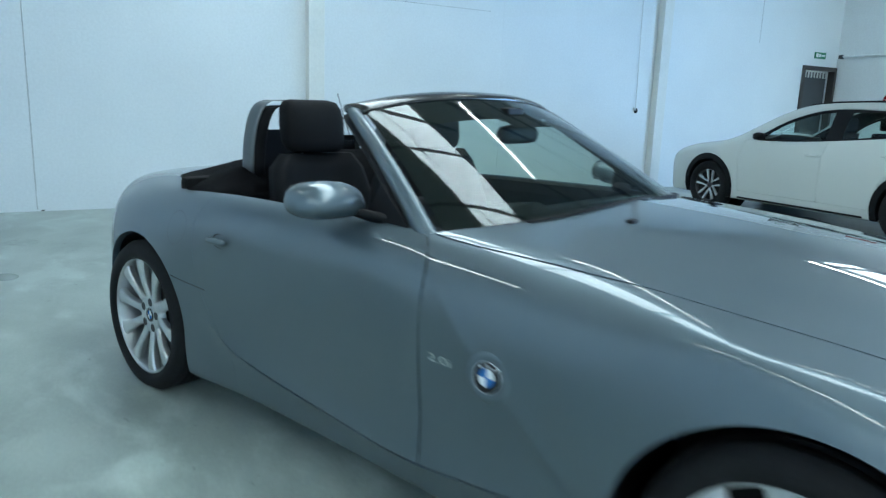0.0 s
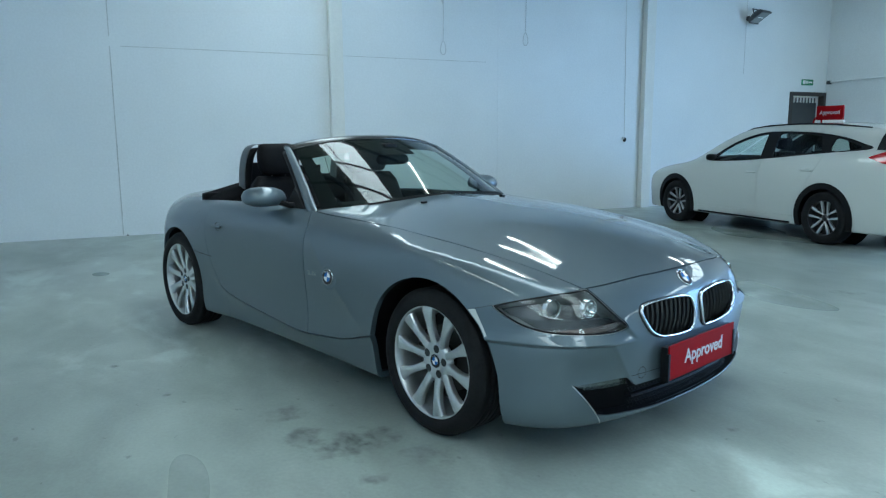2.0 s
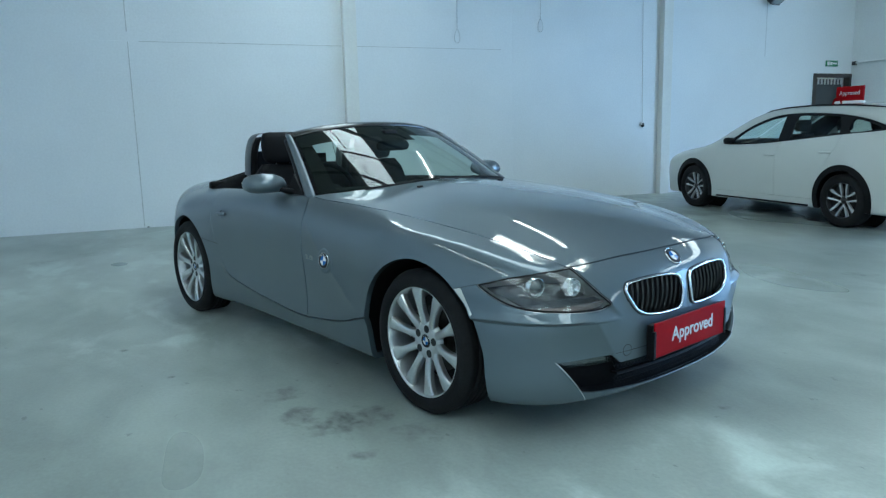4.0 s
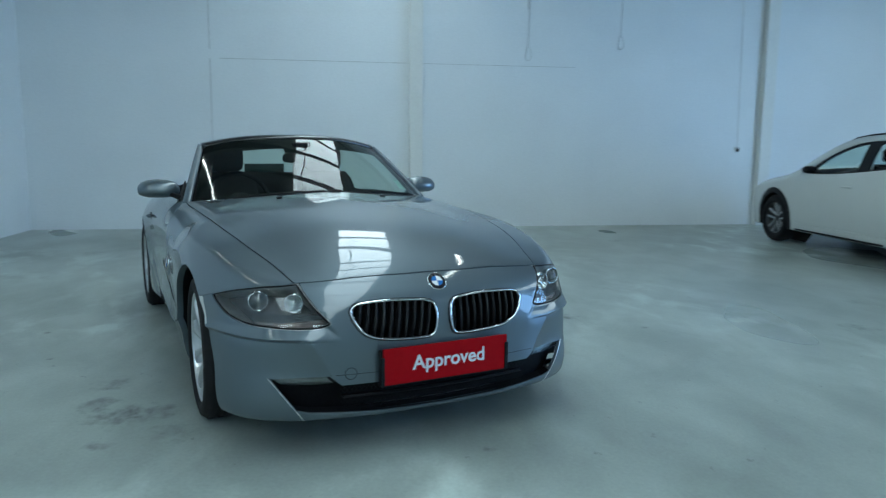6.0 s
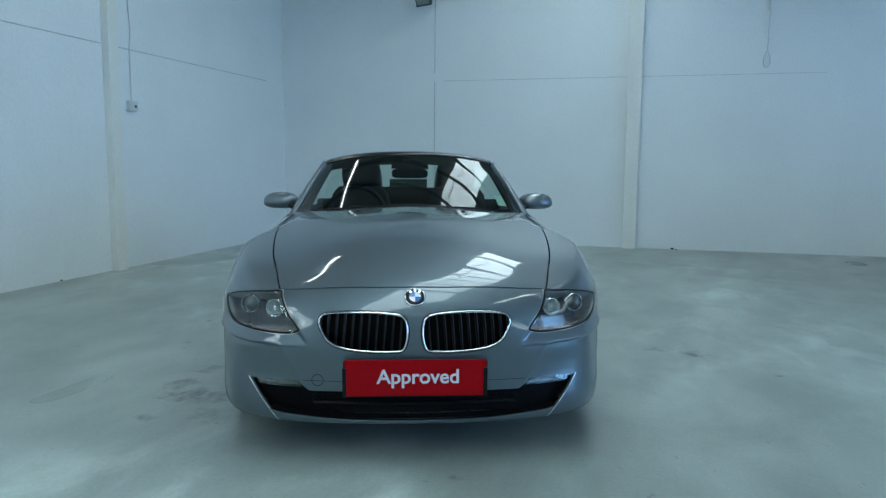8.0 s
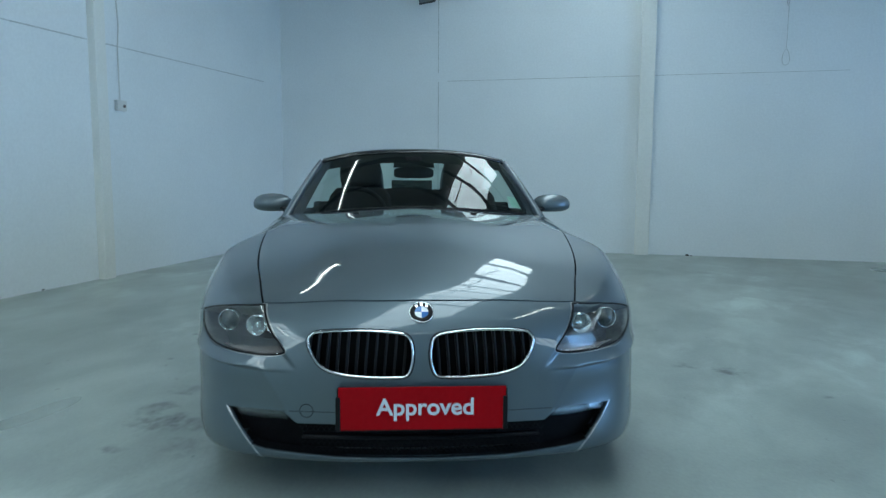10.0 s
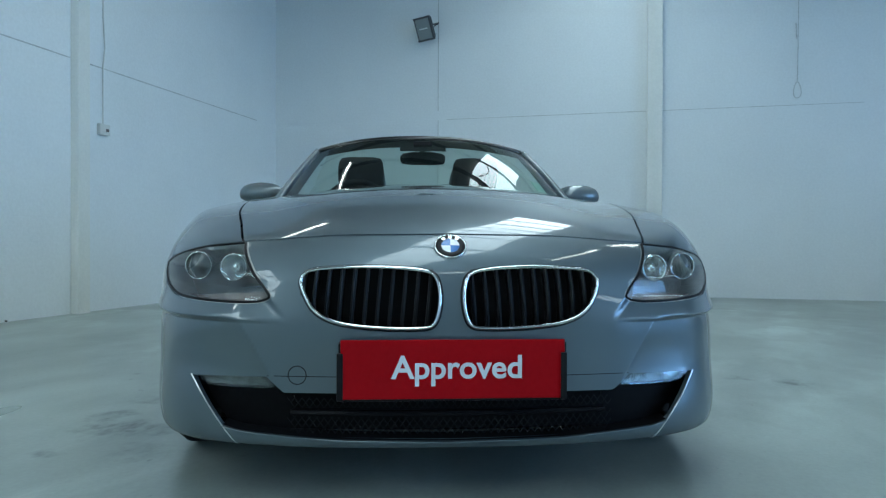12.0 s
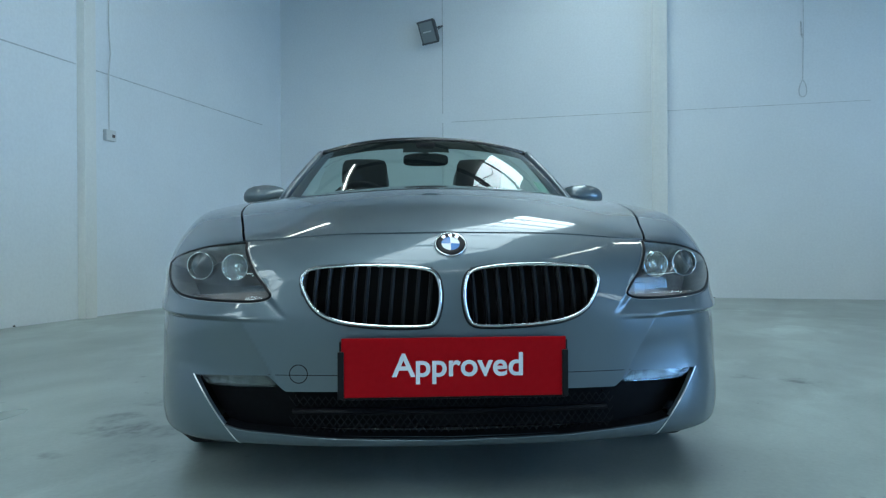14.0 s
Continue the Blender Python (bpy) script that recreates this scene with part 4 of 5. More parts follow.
# nose badge
def badge(parent, m, r, name="roundel"):
    ob = part(name, lathe([(0.0, r), (0.005, r * 0.985), (0.0065, r * 0.955), (0.0055, r * 0.92)], 40, "z"), CHROME, parent, "round badge with blue and white quarters in a black ring", smooth=True)
    ob.matrix_local = m
    part("ring", lathe([(0.0055, r * 0.93), (0.0068, r * 0.90), (0.0068, r * 0.62), (0.0060, r * 0.56)], 40, "z"), BADGE_BLACK, ob, smooth=True)
    for q in range(4):
        V = [(0, 0, 0.0078)]
        for k in range(9):
            w = math.pi / 2 * (q + k / 8)
            V.append((r * 0.565 * math.cos(w), r * 0.565 * math.sin(w), 0.0068))
        link_mesh("quarter", V, [(0, k, k + 1) for k in range(1, 9)], BADGE_BLUE if q % 2 else BADGE_WHITE, ob)
    for k in range(3):
        w = math.pi / 2 + (k - 1) * 0.62
        b = part("mark", box(-r * 0.09, -r * 0.09, 0.0066, r * 0.09, r * 0.09, 0.0072), CHROME, ob)
        b.matrix_local = Matrix.Rotation(w - math.pi / 2, 4, "Z") @ Matrix.Translation((0, r * 0.71, 0))
    return ob


p = curve_on_front([(0.0, 0.662)], 0.001)[0]
badge(roadster, facing(Vector(p), Vector((0, -0.72, 0.69))), 0.041)

# headlamps
LENS_LINE = shrink(lamp_line * (0.0125, 1), 0.0035)
for flip in (True, False):
    sx = -1 if flip else 1
    lamp = panel("headlamp", FRONT, [lambda P: -P[:, 0] + 0.2, lambda P: inside(LENS_LINE, np.stack([azimuth(P) * 0.0125, P[:, 2]], 1))], LENS, roadster,
                 "clear-lensed headlamp with two round reflectors", depth=0.0, offset=-0.0015, mirror=flip)
    bead = []
    for az, zz in shrink(lamp_line * (0.0125, 1), 0.002):
        a = math.radians(az / 0.0125)
        Q = solve(roadster_field, np.array([[0.0, 0.95, zz]]), np.array([[math.sin(a), -math.cos(a), 0.0]]), 1.5)
        q = Q[0] - gradient(roadster_field, Q)[0] * 0.003
        bead.append((sx * q[0], q[1], q[2]))
    part("lamp_seal", tube(bead + bead[:2], 0.0036, 8), BLACK, lamp, smooth=True)
    panel("lamp_bowl", FRONT, [lambda P: -P[:, 0] + 0.2, lambda P: lamp_mask(P) - 0.01], LAMP_DARK, lamp, depth=0.0, offset=-0.070, mirror=flip)
    panel("lamp_wall", FRONT, [lambda P: -P[:, 0] + 0.2, lambda P: lamp_mask(P) - 0.003, lambda P: -lamp_mask(P) - 0.004], LAMP_INNER, lamp, depth=0.085, offset=-0.004, mirror=flip)
    panel("lamp_strip", FRONT, [lambda P: -P[:, 0] + 0.2, lambda P: lamp_mask(P) + 0.010, lambda P: P[:, 2] - 0.552 + 0.0006 * (azimuth(P) - 28)], LAMP_AMBER, lamp, depth=0.02, offset=-0.022, mirror=flip)
    for az, zc, r, inner in ((43.0, 0.611, 0.0365, False), (34.8, 0.609, 0.0345, True)):
        a = math.radians(az)
        O = np.array([[0.0, 0.95, zc]])
        Q = solve(roadster_field, O, np.array([[math.sin(a), -math.cos(a), 0.0]]), 1.5)[0]
        m = facing(Vector((sx * Q[0], Q[1], Q[2])) - Vector((sx * 0.15, -0.99, 0)) * 0.024, Vector((sx * 0.15, -0.99, 0.0)))
        ring = part("lamp_ring", lathe([(-0.02, r * 0.93), (0.0, r * 0.945), (0.005, r * 0.985), (0.004, r * 1.03), (-0.02, r * 1.04)], 40, "z"), LAMP_RING, lamp, smooth=True)
        ring.matrix_local = m
        part("reflector", lathe([(-0.005, r * 0.94), (-0.022, r * 0.62), (-0.035, r * 0.3), (-0.038, 0.0)] if inner else [(-0.004, r * 0.94), (0.006, r * 0.7), (0.018, r * 0.3), (0.020, 0.0)], 32, "z"),
             CHROME if inner else LENS_DARK, ring, smooth=True)
        if inner:
            part("bulb", lathe([(-0.036, 0.012), (-0.012, 0.012), (-0.004, 0.008), (-0.002, 0.0)], 16, "z"), LAMP_RING, ring, smooth=True)

# lower intake, fog lamps, tow cover
intake = panel("intake", FRONT, [lambda P: intake_mask(P) - 0.012], PIT, roadster, "black lower intake with a mesh and a cross bar", depth=0.0, offset=-0.048)
part("cross_bar", loft([[(x, 0.041 + 0.2 * x * x, 0.243), (x, 0.036 + 0.2 * x * x, 0.248), (x, 0.041 + 0.2 * x * x, 0.254), (x, 0.10, 0.252), (x, 0.10, 0.244)] for x in np.linspace(-0.40, 0.40, 17)]), BLACK, intake)
mesh_bm = bmesh.new()
for i in range(44):
    for j in range(7):
        x = -0.40 + i * 0.0186 + (0.0093 if j % 2 else 0)
        z = 0.197 + j * 0.0125
        y = 0.050 + 0.2 * x * x
        if abs(z - 0.248) < 0.004:
            continue
        for dx, dz in ((0.0093, 0.0125), (-0.0093, 0.0125)):
            a, b = Vector((x, y, z)), Vector((x + dx, y, z + dz))
            w = Vector((0, 0, 0.0018))
            mesh_bm.faces.new([mesh_bm.verts.new(q) for q in (a - w, b - w, b + w, a + w)])
tagged(part("mesh", mesh_bm, BLACK, intake), kind="stuff")
for sx in (-1, 1):
    q = curve_on_front([(sx * x, z) for x, z in ((0.655, 0.332), (0.56, 0.336), (0.472, 0.340), (0.445, 0.312), (0.54, 0.309), (0.622, 0.311))], -0.006)
    fog = link_mesh("fog_lamp", list(q) + [v + np.array((0, 0.05, 0)) for v in q], [(0, 1, 2, 3, 4, 5)[::sx]] + [(k, (k + 1) % 6, (k + 1) % 6 + 6, k + 6) for k in range(6)], LENS, roadster, "clear strip fog lamp in the bumper")
    link_mesh("reflector", [v + np.array((0, 0.03, 0)) for v in q], [(0, 1, 2, 3, 4, 5)[::sx]], FOG, fog)
q = curve_on_front([(-0.379, 0.348)], 0.0)[0]
n = gradient(roadster_field, np.array([q]))[0]
tow = part("tow_cover", lathe([(0.0012, 0.0212), (0.0014, 0.0224), (0.0012, 0.0236)], 40, "z"), BLACK, roadster)
tow.matrix_local = facing(Vector(q), Vector(n))
seam_pts = curve_on_front([(x, 0.345) for x in np.linspace(-0.455, -0.262, 9)], 0.0008)
for sx in (-1, 1):
    link_mesh("bumper_seam", [(abs(v[0]) * sx, v[1], v[2] + dz) for dz in (0.0009, -0.0009) for v in seam_pts], [(k, k + 1, k + 10, k + 9) for k in range(8)], BLACK, roadster)

for sx in (-1, 1):
    seam = curve_on_front([(sx * (0.665 - 0.126 * k / 18), 0.333 - 0.174 * k / 18) for k in range(19)], 0.0004)
    # Silver colour stands for the highlight on the paint edge along this seam.
    part("lip_seam_glint", tube(seam, 0.0019, 6), ALLOY, roadster)
lip = curve_on_front([(x, float(np.interp(abs(x), (0, 0.287, 0.535, 0.580), (0.178, 0.183, 0.198, 0.210)))) for x in np.linspace(-0.578, 0.578, 49)], 0.0002)
part("lip_edge", tube(lip, 0.0022, 8), PAINT, roadster, smooth=True)
ledge = curve_on_front([(x, float(np.interp(abs(x), (0, 0.287, 0.535, 0.580), (0.178, 0.183, 0.198, 0.210))) + 0.004) for x in np.linspace(-0.574, 0.574, 49)], -0.002)
link_mesh("intake_ledge", [tuple(v) for v in ledge] + [(v[0], v[1] + 0.06, v[2] + 0.006) for v in ledge], [(k, k + 1, k + 50, k + 49) for k in range(48)], PIT, intake)
# registration-plate cover
plate = part("plate", box(-0.270, -0.012, 0.297, 0.274, -0.006, 0.440, 0.002), PLATE_RED, roadster, "red dealer plate cover lettered in white on a black holder")
part("plate_holder", box(-0.276, -0.0055, 0.290, 0.280, 0.022, 0.432, 0.004), BLACK, plate)
for sx in (-1, 1):
    part("clip", box(min(sx * 0.264, sx * 0.279), -0.016, 0.294, max(sx * 0.264, sx * 0.279), -0.002, 0.408, 0.002), BLACK, plate)
lettering("lettering", "Approved", 0.078, PLATE_WHITE, plate, pose(0.012, -0.0125, 0.371, 90, 0, 0) @ Matrix.Diagonal((1.01, 1, 1, 1)), 0.0004, "white lettering", 1.0, 0.0014)

# flank badge, lettering, repeater, handle, filler flap
for sx in (-1, 1):
    place, nrm = on_side(1.446, 0.592, 0.001, sx)
    dish = part("badge_dish", lathe([(0.002, 0.044), (0.0035, 0.050), (0.001, 0.060), (-0.004, 0.064)], 40, "z"), PAINT, roadster, smooth=True)
    dish.matrix_local = facing(place, nrm)
    badge(roadster, facing(place + nrm * 0.002, nrm), 0.040, "side_roundel")
    place, nrm = on_side(1.615, 0.585, 0.0008, sx)
    lettering("model_lettering", "2.0i", 0.030, CHROME, roadster, facing(place, nrm) @ Matrix.Diagonal((2.0, 1, 1, 1)), 0.001, "small chrome lettering")
    panel("side_repeater", FRONT, [lambda P: -P[:, 0] + 0.3, lambda P: inside(np.array([(61.4, 0.599), (64.8, 0.588), (60.2, 0.486), (58.2, 0.500)]) * (0.0125, 1), np.stack([azimuth(P) * 0.0125, P[:, 2]], 1)), lambda P: -arch(P, FW, 0.365)], LENS_WHITE, roadster,
          "pale side repeater lens", depth=0.004, offset=0.0012, mirror=sx < 0)
    place, nrm = on_side(2.655, 0.728, 0.0, sx)
    cup = part("handle_recess", lathe([(0.0012, 0.036), (-0.004, 0.030), (-0.012, 0.016), (-0.014, 0.0)], 24, "z"), BLACK, roadster, smooth=True)
    cup.matrix_local = facing(place, nrm) @ Matrix.Diagonal((1.15, 0.72, 1, 1))
    handle = part("door_handle", loft([oval((0, 0, x), (0.016 * s, 0, 0), (0, 0.011 * s, 0)) for x, s in ((-0.050, 0.5), (-0.042, 0.9), (-0.02, 1.0), (0.02, 1.0), (0.042, 0.9), (0.050, 0.5))]), PAINT, roadster, smooth=True)
    handle.matrix_local = facing(place + nrm * 0.016, nrm) @ Matrix.Rotation(math.pi / 2, 4, "Y")
    # black bar behind the door's front gap, painting in the gap's shade
    part("door_gap_shade", tube([on_side(float(door_front(z)), z, -0.011, sx)[0] for z in np.linspace(0.29, 0.84, 16)], 0.0075, 8), BLACK, roadster)
place, nrm = on_side(2.95, 0.735, 0.0007, -1)
flap = part("filler_gap", lathe([(-0.0005, 0.0632), (-0.0005, 0.0644)], 40, "z"), BOLT, roadster)
flap.matrix_local = facing(place, nrm)

for sx in (-1, 1):
    part("wing_seam", tube([on_side(2.985 - 0.22 * k / 8, 0.548 - 0.017 * (k / 8) ** 0.7, -0.0005, sx)[0] for k in range(9)], 0.0016, 6), BLACK, roadster)

# washer jets and wipers
for x, y in ((-0.30, 1.40), (0.30, 1.40)):
    place, nrm = on_top(x, y)
    part("washer_jet", box(-0.014, -0.010, -0.002, 0.014, 0.012, 0.009, 0.003), BLACK, roadster).matrix_local = facing(place, nrm, (0, 1, 0))

# ---- windscreen ----
def screen_point(u, v):
    """u across from -1 to 1, v up from 0 to 1."""
    a = abs(u)
    base = Vector((0.700 * u, 1.553 + 0.220 * a ** 2.94, 0.937 - 0.060 * a ** 2.26))
    top = Vector((0.555 * u, 2.157 + 0.107 * a ** 1.7, 1.248 - 0.058 * a ** 2.6))
    p = base + (top - base) * v
    bow = 0.0107 * math.sin(math.pi * v)
    return p + Vector((0, -0.5 * bow, 0.85 * bow))


def screen_strip(u0, u1, v0, v1, nu, nv, lift=0.0):
    V, F = [], []
    for i in range(nu):
        for j in range(nv):
            u, v = u0 + (u1 - u0) * i / (nu - 1), v0 + (v1 - v0) * j / (nv - 1)
            V.append(screen_point(u, v) + Vector((0, -0.5, 0.87)) * lift)
    for i in range(nu - 1):
        for j in range(nv - 1):
            a = i * nv + j
            F.append((a, a + nv, a + nv + 1, a + 1))
    return V, F


V, F = screen_strip(-0.985, 0.985, -0.07, 0.985, 61, 25)
screen = link_mesh("windscreen", V, F, GLASS, roadster, "raked clear windscreen with a black border", smooth=True)
screen.visible_shadow = False
for u0, u1, v0, v1, nu, nv in ((-0.985, -0.88, -0.05, 1, 5, 17), (0.88, 0.985, -0.05, 1, 5, 17), (-0.985, 0.985, 0.76, 0.99, 41, 6), (-0.20, 0.20, 0.67, 0.76, 9, 4), (-0.985, 0.985, -0.07, 0.02, 41, 4)):
    V, F = screen_strip(u0, u1, v0, v1, nu, nv, -0.002)
    link_mesh("black_border", V, F, PIT, screen, smooth=True)
for sx in (-1, 1):
    rings, seal = [], []
    for k in range(19):
        v = -0.06 + 1.05 * k / 18
        c = screen_point(sx * 1.012, v)
        w = 0.030 - 0.010 * max(0, v)
        c2 = c + Vector((sx * w * 0.55, w * 0.75, -0.004))
        rings.append(oval(c2, (sx * w * 0.62, w * 0.9, 0.002), (sx * 0.006, -0.010, 0.018), 2.6, 16))
        seal.append(oval(c2 + Vector((sx * w * 0.35, w * 0.95, -0.014)), (sx * 0.012, 0.014, 0), (0, -0.006, 0.012), 2.4, 10))
    part("pillar", loft(rings), PAINT, roadster, smooth=True)
    part("pillar_seal", loft(seal), BLACK, roadster, smooth=True)
rings = []
for k in range(33):
    u = -1.02 + 2.04 * k / 32
    c = screen_point(max(-1, min(1, u)), 1.0) + Vector((max(0, abs(u) - 1) * math.copysign(0.5, u), 0.030, 0.0))
    rings.append(oval(c, (0, 0.045, 0.008), (0, -0.006, 0.016), 2.6, 16))
part("screen_header", loft(rings), HEADER, roadster, "black windscreen header rail", smooth=True)
# mirror on the screen
mirror = part("rear_view_mirror", loft([oval((x, 2.03, 1.118 + 0.004 * math.cos(x * 12)), (0, 0.018 * s, 0), (0, 0, 0.034 * s), 2.6, 16) for x, s in ((-0.118, 0.45), (-0.105, 0.8), (-0.06, 1), (0, 1.02), (0.06, 1), (0.105, 0.8), (0.118, 0.45))]), BLACK, roadster, smooth=True)
part("stem", tube([(0, 2.03, 1.13), (0, 2.05, 1.17), (0, 2.08, 1.21)], 0.016), BLACK, mirror, smooth=True)
part("sensor", box(-0.05, 2.04, 1.165, 0.05, 2.09, 1.215, 0.012), BLACK, mirror)
# licence disc
V, F = screen_strip(0.80, 0.90, 0.10, 0.27, 6, 6, -0.004)
link_mesh("licence_disc", V, F, STICKER, screen, "pale green paper disc")
# wipers
for x0, x1 in ((-0.50, 0.10), (0.10, 0.62)):
    base = screen_point(x0 / 0.7 if x0 < 0 else 0.30, -0.085)
    tip = screen_point(x1 / 0.7, -0.005)
    pts = [base.lerp(tip, k / 6) + Vector((0, -0.006, 0.004 + 0.008 * math.sin(math.pi * k / 6))) for k in range(7)]
    wiper = part("wiper", tube(pts, [0.012, 0.011, 0.009, 0.008, 0.007, 0.006, 0.005]), BLACK, roadster, smooth=True)
    blade = [screen_point((x0 + (x1 - x0) * k / 10) / 0.7, -0.030 + 0.025 * k / 10) + Vector((0, -0.004, 0.005)) for k in range(11)]
    part("blade", tube(blade, 0.007, 6), BLACK, wiper)
part("cowl", loft([[screen_point(u, -0.01) + Vector((0, 0.03, -0.03)), screen_point(u, -0.01) + Vector((0, -0.004, 0.001)), screen_point(u, -0.05) + Vector((0, -0.03, -0.012)), screen_point(u, -0.05) + Vector((0, -0.02, -0.05))] for u in np.linspace(-0.99, 0.99, 25)]), BLACK, roadster, smooth=True)

# ---- door mirrors ----
for sx in (-1, 1):
    rings = []
    for x, sy, sz, dz in ((-0.135, 0.15, 0.25, -0.010), (-0.125, 0.42, 0.52, -0.006), (-0.10, 0.70, 0.78, -0.002), (-0.06, 0.92, 0.95, 0.0), (0.0, 1.0, 1.0, 0.002), (0.06, 0.94, 0.93, 0.0), (0.095, 0.76, 0.75, -0.002), (0.115, 0.5, 0.5, -0.006), (0.122, 0.2, 0.25, -0.008)):
        rings.append(oval((sx * (0.850 + x * 0.90), 2.085 + 0.10 * x, 0.938 + dz), (0, 0.082 * sy, 0.0), (0, 0.012 * sz, 0.054 * sz), 2.2, 24))
    shell_ = part("door_mirror", loft(rings), PAINT, roadster, "painted oval door mirror on a black foot", smooth=True)
    part("glass", loft([oval((sx * 0.850, 2.167, 0.940), (0.097 * s, 0.022 * s, 0), (0, 0, 0.044 * s), 2.3, 24) for s in (1.0, 0.6, 0.1)], caps=False), MIRROR, shell_)
    part("gap_line", loft([oval((sx * 0.849, 2.10, 0.925), (0.111 * s, 0.03 * s, 0), (0, 0.068 * s, 0.0), 2.2, 24) for s in (0.99, 1.003)], caps=False), BLACK, shell_)
    part("foot", loft([oval((sx * x, y, z), (0, 0.040 * s, 0), (0, 0, 0.018 * s), 2.4, 14) for x, y, z, s in ((0.70, 1.96, 0.885, 1.2), (0.74, 1.98, 0.890, 1.0), (0.78, 2.03, 0.905, 0.8), (0.81, 2.06, 0.915, 0.7))]), BLACK, shell_, smooth=True)
    # quarter glass sail
    link_mesh("mirror_sail", [(sx * 0.735, 1.85, 0.88), (sx * 0.735, 2.03, 0.885), (sx * 0.700, 2.00, 0.985), (sx * 0.745, 1.85, 0.88), (sx * 0.745, 2.03, 0.885), (sx * 0.708, 2.0, 0.985)],
              [(0, 1, 2), (5, 4, 3), (0, 3, 4, 1), (1, 4, 5, 2), (2, 5, 3, 0)], BLACK, roadster)

# ---- cockpit ----
part("cockpit_tub", box(-0.735, 1.60, 0.20, 0.735, 3.40, 0.23), TRIM, roadster)
for sx in (-1, 1):
    rings = []
    for y in np.linspace(1.74, 2.94, 13):
        e = on_top(0.742, y)[0].z - 0.004
        rings.append([(sx * 0.735, y, 0.25), (sx * 0.70, y, 0.5), (sx * 0.70, y, e - 0.06), (sx * 0.71, y, e - 0.012), (sx * 0.728, y, e), (sx * 0.744, y, e - 0.004), (sx * 0.75, y, e - 0.05), (sx * 0.75, y, 0.3)])
    part("door_card", loft(rings), TRIM, roadster)
part("dashboard", loft([[(x, 1.60, 0.60), (x, 1.62, 0.86 - 0.03 * abs(x)), (x, 1.80, 0.885 - 0.03 * abs(x) + (0.035 if -0.55 < x < -0.15 else 0)), (x, 1.93, 0.865 + (0.03 if -0.55 < x < -0.15 else 0)), (x, 1.97, 0.80), (x, 1.90, 0.60)] for x in np.linspace(-0.73, 0.73, 25)]), TRIM, roadster, smooth=False)
ring = [(-0.355 + 0.185 * math.cos(w), 2.20 + 0.068 * math.sin(w), 0.845 + 0.172 * math.sin(w)) for w in np.linspace(0, 2 * math.pi, 41)]
wheel_s = part("steering_wheel", tube(ring, 0.015, 10), TRIM, roadster, "black leather steering wheel", smooth=True)
part("hub", loft([oval((-0.355, y, z), (0.075 * s, 0, 0), (0, 0.02 * s, 0.055 * s), 2.6) for y, z, s in ((2.12, 0.85, 0.6), (2.17, 0.845, 1.0), (2.20, 0.845, 0.9), (2.205, 0.845, 0.3))]), TRIM, wheel_s, smooth=True)
for w in (0.0, math.pi, -math.pi / 2):
    part("spoke", tube([(-0.355 + r * math.cos(w), 2.19 + 0.068 * r / 0.185 * math.sin(w), 0.845 + r * 0.93 * math.sin(w)) for r in (0.05, 0.12, 0.18)], [0.016, 0.013, 0.011]), TRIM, wheel_s)


